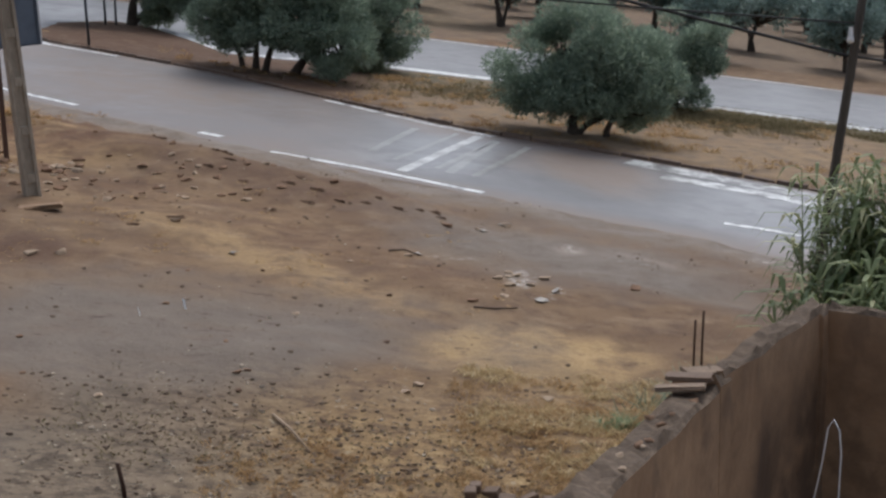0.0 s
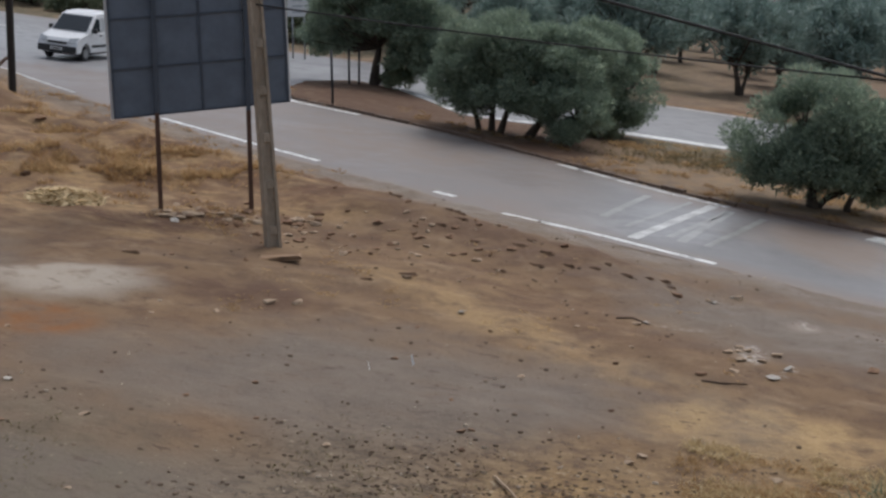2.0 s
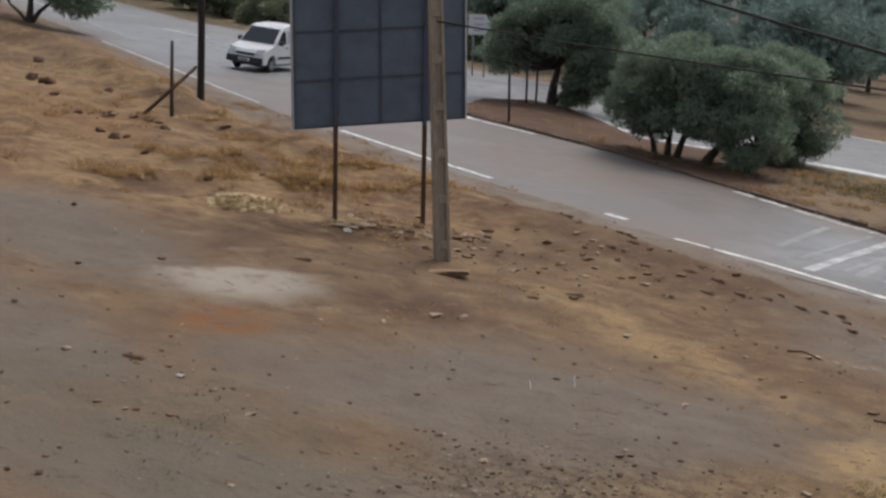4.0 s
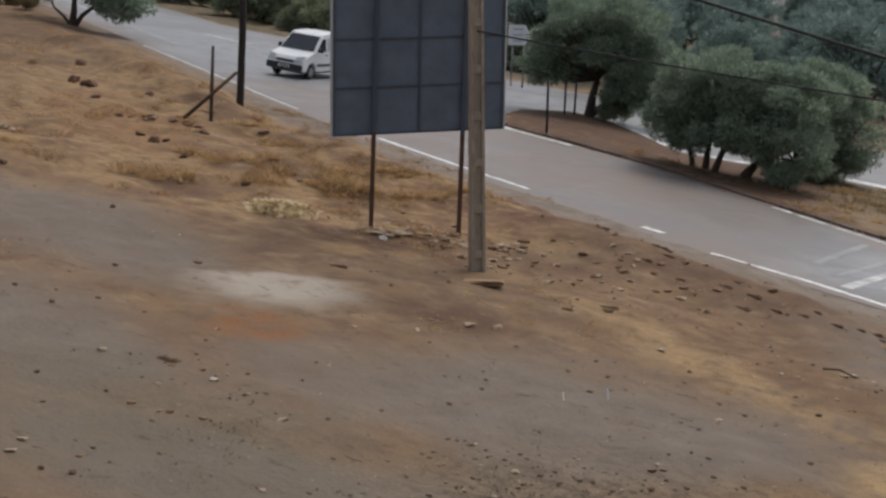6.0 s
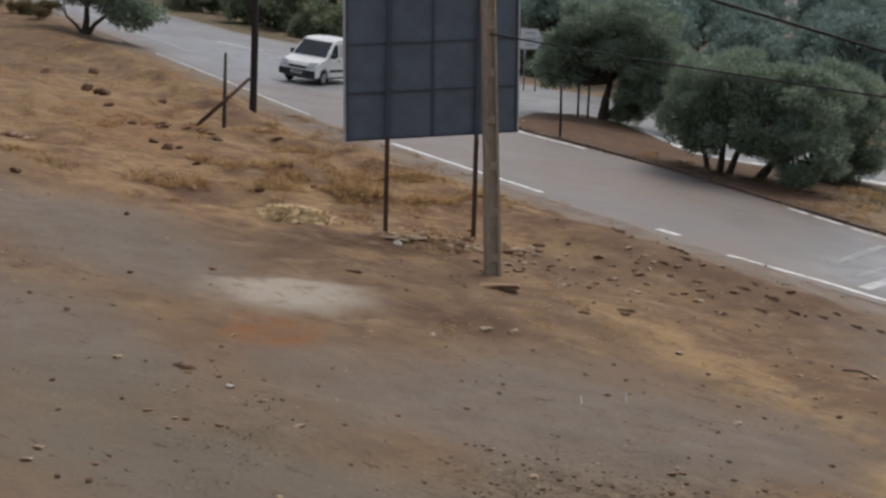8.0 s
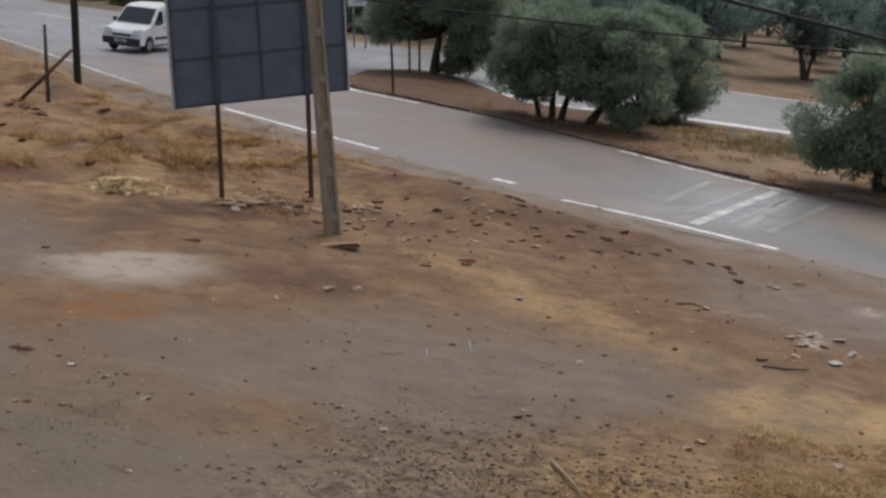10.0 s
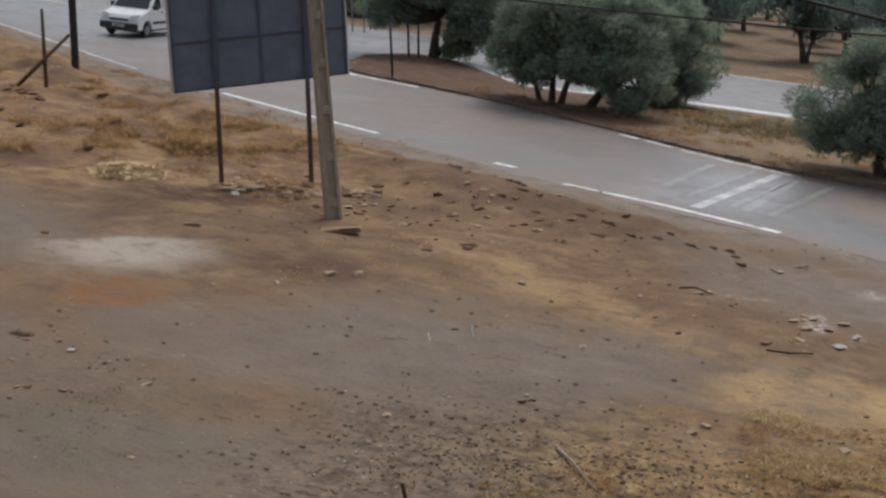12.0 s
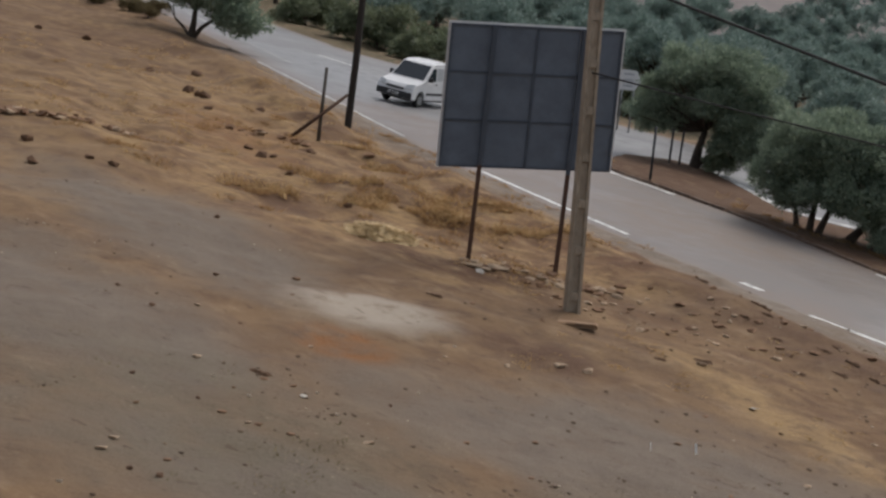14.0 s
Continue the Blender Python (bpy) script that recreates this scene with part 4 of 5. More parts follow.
# ---- the advertising board, seen from behind ----
def build_board():
    bl, br = Vector((-10.85, 24.47, 4.02)), Vector((-7.88, 26.40, 4.28))
    tl = Vector((-10.92, 24.45, 6.89))
    u, w = br - bl, tl - bl
    n = u.cross(w).normalized()
    wide, high = u.length, w.length
    u, w = u / wide, w / high
    face = Matrix((( u.x, n.x, w.x, bl.x), (u.y, n.y, w.y, bl.y), (u.z, n.z, w.z, bl.z), (0, 0, 0, 1)))
    board = thing("billboard", Matrix(), "large dark slate-blue billboard seen from behind, on two posts", "billboard")

    def piece(name, centre, size, mat, bevel=0.004, label="", parent=None):
        bm = boxed(size, Matrix.Translation(centre), bevel)
        bm.transform(face)
        return part(name, bm, mat, parent or board, label)

    cols, rows = 4, 3
    for i in range(cols):
        for k in range(rows):
            piece("panel", ((i + 0.5) * wide / cols, 0.02 + 0.006 * ((i * 7 + k * 5) % 3 - 1), (k + 0.5) * high / rows), (wide / cols - 0.012, 0.012, high / rows - 0.012), SHEET, 0.003)
    for k in range(rows + 1):
        piece("rail", (wide / 2, 0.040, min(max(k * high / rows, 0.03), high - 0.03)), (wide - 0.02, 0.030, 0.040), SHEET_DARK)
    for i in (0, 2, 4):
        piece("stile", (min(max(i * wide / cols, 0.025), wide - 0.025), 0.043, high / 2), (0.045, 0.032, high - 0.02), SHEET_DARK)
    piece("poster_face", (wide / 2, -0.012, high / 2 + 0.022), (wide + 0.09, 0.02, high + 0.040), WHITE_MATT, 0.004, "white front sheet of which the edge shows")
    for a, px, py in ((0.25, -9.93, 24.75), (0.77, -8.50, 25.80)):
        top = face @ Vector((a * wide, 0.10, high - 0.05))
        g = gz(px, py)
        foot = Vector((top.x + 0.02, top.y, g - 0.4))
        low = foot.lerp(top, (bl.z + 0.12 - foot.z) / (top.z - foot.z))
        v, f = tube_data([foot, low], [0.062, 0.062], 4)
        as_object("post", v, f, POST_RUST, board, "rust-brown square steel post")
        v, f = tube_data([low, top], [0.060, 0.060], 4)
        as_object("upright", v, f, SHEET_DARK, board, "dark slate-blue upright behind the panels")


build_board()


# ---- poles and cables ----
def build_concrete_pole():
    """A tapered pole with two rails and sunk panels between rungs."""
    x, y = -7.32, 23.31
    pole = thing("utility_pole", pose(x, y, gz(x, y) - 0.05, 0, -3.0, 0) @ pose(0, 0, 0, 0, 0, 40), "weathered concrete utility pole with sunken panels", "utility pole")
    h = 9.2
    for name, size, shift in (("rail", (0.075, 0.20, h), -0.1225), ("rail", (0.075, 0.20, h), 0.1225), ("web", (0.17, 0.09, h), 0.0)):
        bm = boxed(size, Matrix.Translation((shift, 0, h / 2)), 0.012 if name == "rail" else 0.0)
        for v in bm.verts:
            k = 0.88 - 0.20 * v.co.z / h
            v.co.x, v.co.y = v.co.x * k, v.co.y * k
        part(name, bm, CONCRETE, pole)
    z = 0.35
    while z < h - 0.2:
        k = 0.88 - 0.20 * z / h
        part("rung", boxed((0.165 * k, 0.196 * k, 0.16), Matrix.Translation((0, 0, z)), 0.01), CONCRETE, pole)
        z += 0.85
    part("cross_arm", boxed((0.9, 0.07, 0.07), Matrix.Translation((0, 0.1, h - 0.5)), 0.006), STEEL_DARK, pole)
    return pole


build_concrete_pole()


def wood_pole(name, foot, top, r0, r1, label, mat=None):
    pole = thing(name, Matrix.Translation(foot), label, "utility pole")
    d = Vector(top) - Vector(foot)
    line = [d * f + Vector((0.02 * math.sin(5 * f), 0, 0)) for f in (-0.06, 0, 0.3, 0.65, 1.0)]
    v, f = tube_data(line, [r0 * 1.05, r0, r0 * 0.8 + r1 * 0.2, (r0 + r1) / 2, r1], 12)
    as_object("shaft", v, f, mat or WEATHERED, pole, smooth=True)
    return pole


right_pole = wood_pole("utility_pole", (5.98, 21.17, gz(5.98, 21.17)), (6.73, 20.88, 6.6), 0.078, 0.062, "leaning weathered wooden utility pole behind the reeds")
bm = bmesh.new()
bmesh.ops.create_cone(bm, cap_ends=True, segments=12, radius1=0.05, radius2=0.03, depth=0.20, matrix=Matrix.Translation((0.37, -0.30, 4.32)))
bmesh.ops.create_uvsphere(bm, u_segments=12, v_segments=8, radius=0.06, matrix=Matrix.Translation((0.37, -0.30, 4.22)))
part("insulator", bm, PORCELAIN, right_pole, "white porcelain insulator")
wood_pole("roadside_pole", (-19.95, 37.8, gz(-19.95, 37.8)), (-19.90, 37.8, 11.5), 0.12, 0.095, "dark slim tarred wooden pole at the road edge", DARK_WOOD)


def cable(a, b, sag, r, label):
    a, b = Vector(a), Vector(b)
    pts = [a.lerp(b, i / 24) - Vector((0, 0, sag * 4 * (i / 24) * (1 - i / 24))) for i in range(25)]
    v, f = tube_data(pts, [r] * 25, 6)
    tagged(as_object("overhead_cable", v, f, WIRE, smooth=True), label, "cable", "overhead cables")


cable((-7.62, 23.25, 7.98), (6.36, 21.02, 4.12), 0.04, 0.030, "thick black overhead cable between the poles")
cable((6.36, 21.02, 4.12), (26.0, 17.9, 2.2), 0.25, 0.022, "thick black overhead cable running on downhill")
cable((-7.5, 23.2, 6.18), (6.55, 20.95, 4.62), 0.10, 0.018, "thin black overhead cable between the poles")


def build_stakes():
    x, y = -18.98, 34.2
    s = thing("fence_stake", Matrix.Translation((x, y, gz(x, y))), "upright grey wooden stake with a slanting brace", "stake")
    v, f = tube_data([(0, 0, -0.3), (0.01, 0, 0.8), (0.03, 0, 2.15)], [0.06, 0.055, 0.045], 7)
    as_object("upright", v, f, WEATHERED, s, smooth=True)
    v, f = tube_data([(-0.50, -1.1, -0.10), (-0.05, -0.25, 0.62), (0.45, 0.65, 1.42)], [0.055, 0.055, 0.05], 7)
    as_object("brace", v, f, RUSTY, s, "brown slanting brace", smooth=True)


build_stakes()


# ---- signs on and near the island ----
def island_post(x, y, h, r, lean=0.0):
    p = thing("sign_post", pose(x, y, gz(x, y) - 0.1, 0, lean, 0), "thin grey metal post on the island", "post", "posts on the island")
    v, f = tube_data([(0, 0, 0), (0, 0, h)], [r, r], 8)
    as_object("shaft", v, f, STEEL_DARK, p, smooth=True)
    v, f = tube_data([(0, 0, 0), (0, 0, 0.12)], [r * 1.9, r * 1.5], 8)
    as_object("collar", v, f, KERB, p, smooth=True)


island_post(-11.8, 44.9, 1.95, 0.045, -1)
island_post(-12.95, 51.9, 1.5, 0.045)
island_post(-12.6, 52.1, 1.5, 0.045, 1)


def build_sign():
    x, y = -17.72, 61.45
    s = thing("direction_sign", pose(x, y, gz(x, y), 0, 0, 17), "white arrow-shaped direction sign on two posts", "road sign")
    z0 = 6.48 - gz(x, y)
    bm = bmesh.new()
    prof = [(-0.53, 0), (0.28, 0), (0.55, 0.47), (0.28, 0.95), (-0.53, 0.95)]
    front = [bm.verts.new((a, -0.02, z0 + b)) for a, b in prof]
    back = [bm.verts.new((a, 0.02, z0 + b)) for a, b in prof]
    bm.faces.new(front)
    bm.faces.new(back[::-1])
    for i in range(5):
        k = (i + 1) % 5
        bm.faces.new((front[k], front[i], back[i], back[k]))
    part("plate", bm, WHITE_MATT, s)
    for b in (0.2, 0.48, 0.75):
        part("lettering_bar", boxed((0.48, 0.008, 0.08), Matrix.Translation((-0.06, -0.028, z0 + b))), GREY_PANEL, s, "grey bar of unreadable writing")
    for a in (-0.3, 0.25):
        v, f = tube_data([(a, 0.05, -0.2), (a, 0.05, z0 + 0.9)], [0.04, 0.04], 8)
        as_object("post", v, f, RIM, s, smooth=True)


build_sign()


# ---- the van ----
def build_van():
    x, y = -23.45, 50.3
    normal = Vector((0.12, -0.039, 1)).normalized()
    ahead = Vector((-0.06, -1.0, 0))
    ahead = (ahead - normal * ahead.dot(normal)).normalized()
    side = normal.cross(ahead)
    z = float(base_height(np.array(x), np.array(y)))
    m = Matrix(((ahead.x, side.x, normal.x, x), (ahead.y, side.y, normal.y, y), (ahead.z, side.z, normal.z, z + 0.005), (0, 0, 0, 1)))
    van = thing("van", m, "white panel van with dark glass standing at the junction", "van")

    def prism(profile, half, taper_from=9.0, taper=0.0, bevel=0.04, arches=()):
        bm = bmesh.new()
        rows = []
        for s in (-1, 1):
            rows.append([bm.verts.new((a, s * half * (1 - taper * max(0, b - taper_from)), b)) for a, b in profile])
        bm.faces.new(rows[0])
        bm.faces.new(rows[1][::-1])
        n = len(profile)
        for i in range(n):
            k = (i + 1) % n
            bm.faces.new((rows[0][k], rows[0][i], rows[1][i], rows[1][k]))
        bmesh.ops.recalc_face_normals(bm, faces=bm.faces[:])
        bmesh.ops.bevel(bm, geom=bm.edges[:], offset=bevel, segments=3, affect="EDGES", profile=0.6)
        return bm

    arch = lambda c: [(c + 0.36 * math.cos(math.radians(a)), 0.30 + 0.36 * math.sin(math.radians(a))) for a in range(0, 181, 20)]
    lower = [(2.02, 0.32), (2.06, 0.55), (2.00, 0.74), (1.88, 0.86), (1.20, 1.06), (-1.93, 1.06), (-1.97, 0.70), (-1.94, 0.36)]
    bottom = [(-1.94, 0.30)] + [(a, b) for a, b in arch(-1.30)[::-1]] + [(a, b) for a, b in arch(1.30)[::-1]] + [(2.0, 0.30)]
    part("body", prism(lower[::-1][::-1] + bottom[:], 0.83, bevel=0.035), WHITE_PAINT, van, smooth=False)
    upper = [(1.22, 1.04), (0.50, 1.70), (0.25, 1.79), (-0.6, 1.83), (-1.7, 1.79), (-1.88, 1.68), (-1.95, 1.04)]
    part("cabin", prism(upper, 0.82, 1.05, 0.20, 0.05), WHITE_PAINT, van)

    def pane(name, corners, thick, mat, label=""):
        c = [Vector(q) for q in corners]
        nn = (c[1] - c[0]).cross(c[2] - c[0]).normalized() * thick
        verts = [q - nn for q in c] + [q + nn for q in c]
        k = len(c)
        faces = [tuple(range(k))[::-1], tuple(range(k, 2 * k))] + [(i, (i + 1) % k, k + (i + 1) % k, k + i) for i in range(k)]
        return as_object(name, verts, faces, mat, van, label)

    part("windscreen", prism([(1.17, 1.115), (1.15, 1.10), (0.52, 1.665), (0.56, 1.68)], 0.735, 1.05, 0.20, 0.006), GLASS, van, "dark sloping windscreen")
    wide = lambda b: 0.82 * (1 - 0.20 * (b - 1.05)) + 0.004
    for s in (-1, 1):
        def flank(pts, name, mat, label=""):
            pane(name, [(a, s * wide(b), b) for a, b in pts], 0.008, mat, label)
        flank([(0.92, 1.12), (0.22, 1.10), (0.22, 1.60), (0.48, 1.58)], "door_window", GLASS, "dark door window")
        flank([(0.08, 1.12), (-0.72, 1.12), (-0.72, 1.62), (0.08, 1.62)], "side_panel", GREY_PANEL, "grey blanked side window")
        flank([(-0.86, 1.12), (-1.72, 1.14), (-1.66, 1.60), (-0.86, 1.62)], "side_panel", GREY_PANEL, "grey blanked side window")
        part("moulding", boxed((1.75, 0.03, 0.10), Matrix.Translation((0.0, s * 0.838, 0.56)), 0.01), BLACK_PLASTIC, van, "black side moulding")
        part("handle", boxed((0.16, 0.03, 0.05), Matrix.Translation((0.18, s * 0.835, 0.96)), 0.01), BLACK_PLASTIC, van)
        mirror = part("mirror", boxed((0.12, 0.20, 0.18), Matrix.Translation((0.86, s * 0.93, 1.16)), 0.03), BLACK_PLASTIC, van, "black wing mirror")
        pane("headlight", [(1.985, s * 0.78, 0.70), (2.06, s * 0.45, 0.70), (1.96, s * 0.48, 0.86), (1.84, s * 0.80, 0.90)], 0.02, LENS, "clear headlight")
        part("tail_light", boxed((0.04, 0.12, 0.5), Matrix.Translation((-1.96, s * 0.74, 1.05)), 0.01), RUSTY, van, "red tail light")
        for c in (-1.30, 1.30):
            wheel = new("wheel")
            wheel.parent = van
            wheel.matrix_basis = pose(c, s * 0.72, 0.295)
            bm = bmesh.new()
            bmesh.ops.create_cone(bm, cap_ends=True, segments=28, radius1=0.295, radius2=0.295, depth=0.17, matrix=pose(0, 0, 0, 90))
            bmesh.ops.bevel(bm, geom=bm.edges[:], offset=0.03, segments=2, affect="EDGES")
            part("tyre", bm, RUBBER, wheel, smooth=False)
            bm = bmesh.new()
            bmesh.ops.create_cone(bm, cap_ends=True, segments=20, radius1=0.18, radius2=0.14, depth=0.06, matrix=pose(0, s * 0.075, 0, 90 * s))
            part("rim", bm, RIM, wheel)
    part("bumper", boxed((0.16, 1.62, 0.26), Matrix.Translation((2.02, 0, 0.44)), 0.05), BLACK_PLASTIC, van, "black front bumper")
    part("bumper", boxed((0.14, 1.60, 0.22), Matrix.Translation((-1.96, 0, 0.46)), 0.04), BLACK_PLASTIC, van, "black rear bumper")
    part("grille", boxed((0.05, 0.80, 0.09), Matrix.Translation((2.045, 0, 0.68)), 0.015), BLACK_PLASTIC, van, "dark grille")
    part("number_plate", boxed((0.02, 0.50, 0.11), Matrix.Translation((2.105, 0, 0.46)), 0.004), WHITE_MATT, van, "white plate with a plain bar")
    part("plate_bar", boxed((0.008, 0.38, 0.05), Matrix.Translation((2.118, 0, 0.46))), BLACK_PLASTIC, van)
    for s in (-0.3, 0.35):
        v, f = tube_data([(1.16, s, 1.12), (1.05, s + 0.45, 1.22)], [0.012, 0.008], 5)
        as_object("wiper", v, f, BLACK_PLASTIC, van)
    part("underside", boxed((3.6, 1.45, 0.16), Matrix.Translation((0, 0, 0.30)), 0.02), RUBBER, van)


build_van()


# ---- the yard wall ----
def build_walls():
    a, b = Vector((-2.9, 1.40)), Vector((4.05, 13.70))
    d = (b - a).normalized()
    n = Vector((-d.y, d.x))
    length = (b - a).length
    wall = tagged(new("wall_yard"), "low rendered yard wall with a crumbling mortar top", "wall", kind="structure")

    def run(name, p, q, out, thick, top, base, mat, seed, step=0.14):
        """A wall with uneven top and faces, between p and q (the inner edge)."""
        k = max(2, int((q - p).length / step))
        lev = [base, base + (top - base) * 0.25, base + (top - base) * 0.45, base + (top - base) * 0.6, base + (top - base) * 0.75, base + (top - base) * 0.88, top - 0.04]
        verts, faces = [], []
        for i in range(k + 1):
            c = p.lerp(q, i / k)
            j = lambda s, sc: noise.noise(Vector((c.x * sc, c.y * sc, s + seed)))
            ring = []
            for h in lev:
                e = c - out * 0.02 * j(h * 1.7, 2.2)
                ring.append((e.x, e.y, h + (0.05 * j(3, 1.3) if h > top - 0.1 else 0)))
            for f in (0.12, 0.5, 0.88):
                e = c + out * thick * f
                ring.append((e.x, e.y, top + 0.09 * j(f * 4, 2.4) + 0.06 * j(f * 9 + 20, 6.0)))
            for h in lev[::-1]:
                e = c + out * (thick * (1 + 0.10 * j(h + 9, 1.8)))
                ring.append((e.x, e.y, h + (0.05 * j(5, 1.6) if h > top - 0.1 else 0)))
            verts += ring
        r = len(lev) * 2 + 3
        for i in range(k):
            for s in range(r - 1):
                faces.append((i * r + s, i * r + s + 1, (i + 1) * r + s + 1, (i + 1) * r + s))
        faces += [tuple(range(r))[::-1], tuple(range(k * r, k * r + r))]
        ob = as_object(name, verts, faces, mat, wall)
        ob.data.materials.append(MORTAR)
        # darker low down and towards the corner, with an uneven edge
        corner_dark = [min(1, max(0, (q.co.y - 11.9 - 0.5 * (q.co.z - 0.8) - 0.5 * noise.noise(q.co * 1.6)) / 0.35)) * min(1, max(0, (1.35 - q.co.z + 0.5 * noise.noise(q.co * 1.3)) / 0.4)) for q in ob.data.vertices]
        ob.data.attributes.new("blotch", "FLOAT", "POINT").data.foreach_set("value", [{"far_stretch": 0.75, "corner_pier": 0.6, "return_stretch": 0.05}.get(name, 0.0) * w for w in corner_dark])
        for poly in ob.data.polygons:
            if len(lev) - 1 <= poly.index % (r - 1) <= len(lev) + 2 and poly.index < k * (r - 1):
                poly.material_index = 1
        return ob

    mid = Vector((2.50, 11.36))
    d = (b - mid).normalized()
    n = Vector((-d.y, d.x))
    near = Vector((-2.6, 1.90))
    dn = (mid - near).normalized()
    run("near_stretch", near, mid, Vector((-dn.y, dn.x)), 0.35, 1.93, -1.9, RENDERED, 1)
    run("far_stretch", mid + d * 0.003, b, n, 0.26, 2.0, -1.9, RENDERED, 5)
    d2 = Vector((0.80, -0.60))
    n2 = Vector((0.60, 0.80))
    run("return_stretch", b + d2 * 0.02, b + d2 * 8.0, n2, 0.20, 2.0, -2.2, RENDERED, 9)
    run("corner_pier", b - d * 0.17 - n * 0.035, b + d * 0.22 - n * 0.035, n, 0.30, 1.96, -1.9, RENDERED, 13)
    run("pier", mid - d * 0.16 - n * 0.012, mid + d * 0.12 - n * 0.012, n, 0.44, 1.97, -1.9, RENDERED, 17)
    # loose flat bricks on the pier, and broken ones at the near end
    for k, (along, across, turn, z, sx) in enumerate(((-0.34, 0.22, 25, 1.97, 0.42), (-0.10, 0.24, 18, 2.00, 0.40), (0.16, 0.22, 34, 1.99, 0.34))):
        p = mid + d * (along - 0.16) + n * across
        bm = boxed((sx, 0.17, 0.038), None, 0.010)
        for q in bm.verts:
            q.co += Vector((random.uniform(-0.02, 0.02), random.uniform(-0.02, 0.02), random.uniform(-0.008, 0.008)))
        ob = part("broken_brick", bm, DARK_BRICK if k % 2 else BRICK)
        ob.matrix_basis = pose(p.x, p.y, z + 0.02, 5 * k - 6, 4 * k - 5, turn - 38 + 9 * k)
        tagged(ob, "flat broken brick lying on the wall pier", "brick", "loose bricks on the wall")
    for k in range(14):
        p = near.lerp(mid, 0.60 + 0.37 * random.random()) + Vector((-dn.y, dn.x)) * random.uniform(0.05, 0.30)
        ob = part("wall_stone", stone_mesh(200 + k, 0.5), ROCK if k % 3 else PALE_ROCK)
        ob.matrix_basis = pose(p.x, p.y, 1.945, random.uniform(-15, 15), random.uniform(-15, 15), random.uniform(0, 360)) @ Matrix.Scale(random.uniform(0.05, 0.12), 4)
        tagged(ob, "loose stone bedded in the crumbling wall top", "stone", "stones on the wall top")
    for k in range(7):
        p = Vector((0.20 + 0.15 * k + random.uniform(-0.1, 0.1), 12.5 + random.uniform(-0.14, 0.14)))
        ob = part("broken_brick", boxed((0.17, 0.12, 0.09), None, 0.02), DARK_BRICK)
        ob.matrix_basis = pose(p.x, p.y, gz(p.x, p.y) + 0.03, random.uniform(-15, 15), random.uniform(-15, 15), random.uniform(0, 180))
        tagged(ob, "broken brick on the dry grass beside the wall", "brick", "broken bricks beside the wall")
    for k, h in enumerate((0.42, 0.47)):
        p = Vector((2.27, 11.70)) + Vector((0.10, 0.14)) * k
        v, f = tube_data([(p.x, p.y, 1.7), (p.x + 0.006, p.y, 2.2), (p.x + 0.015, p.y, 2.0 + h)], [0.011] * 3, 6)
        tagged(as_object("rebar", v, f, RUSTY, smooth=True), "rusty reinforcing bar standing out of the wall pier", "rebar", "bars in the wall pier")
    hose = [(3.55, 12.2, -1.35), (3.56, 12.2, 0.1), (3.53, 12.06, 0.52), (3.59, 12.04, 0.90), (3.63, 12.03, 1.24), (3.68, 12.02, 1.33), (3.73, 12.0, 1.22), (3.75, 11.98, 1.0), (3.74, 11.98, 0.5), (3.75, 12.0, -1.35)]
    v, f = tube_data(hose, [0.008] * len(hose), 6)
    tagged(as_object("hose", v, f, PORCELAIN, smooth=True), "thin white hose arching in the yard", "hose")


build_walls()


# ---- reeds behind the wall ----
def reed_clump(seed, x, y, rx, ry, stems, height, label):
    rng = np.random.RandomState(seed)
    clump = thing("reed_clump", Matrix.Translation((x, y, gz(x, y))), label, "reeds", "reeds behind the wall")
    lines, lv, lf = [], [], []
    for _ in range(stems):
        bx, by = rng.normal() * rx * 0.5, rng.normal() * ry * 0.5
        g = gz(x + bx, y + by) - gz(x, y)
        h = height * rng.uniform(0.55, 1.08)
        lx, ly = rng.normal() * 0.16, rng.normal() * 0.16
        stem = [Vector((bx + lx * f * f, by + ly * f * f, g + h * f)) for f in (0, 0.35, 0.7, 1.0)]
        lines.append((stem, [0.014, 0.012, 0.009, 0.004]))
        for _ in range(17):
            f = rng.uniform(0.12, 1.0)
            p = stem[0].lerp(stem[3], f)
            a = rng.uniform(0, 2 * math.pi)
            out = Vector((math.cos(a), math.sin(a), 0))
            ln, up = rng.uniform(0.35, 0.75), rng.uniform(0.25, 0.8)
            wv = Vector((-out.y, out.x, 0)) * rng.uniform(0.018, 0.040)
            pts = [p, p + out * ln * 0.35 + Vector((0, 0, ln * up * 0.5)), p + out * ln * 0.75 + Vector((0, 0, ln * up * 0.45)), p + out * ln + Vector((0, 0, -ln * 0.10))]
            k = len(lv)
            for q, s in zip(pts, (0.5, 1.0, 0.8, 0.05)):
                lv += [q - wv * s, q + wv * s]
            for i in range(3):
                lf.append((k + 2 * i, k + 2 * i + 1, k + 2 * i + 3, k + 2 * i + 2))
    for points, radii in lines:
        v, f = tube_data(points, radii, 5)
        as_object("stem", v, f, REED, clump)
    tagged(as_object("foliage", lv, lf, REED, clump), kind="stuff")


reed_clump(3, 5.45, 17.0, 0.70, 0.8, 80, 2.75, "tall green reeds growing behind the yard wall")
reed_clump(4, 6.3, 16.4, 0.9, 0.9, 90, 2.9, "tall green reeds with yellowing tops behind the wall")
reed_clump(5, 5.55, 15.4, 0.75, 0.6, 60, 1.9, "lower arching green reeds against the yard wall")
reed_clump(6, 4.62, 16.3, 0.18, 0.3, 9, 1.5, "few thin reeds at the wall corner")


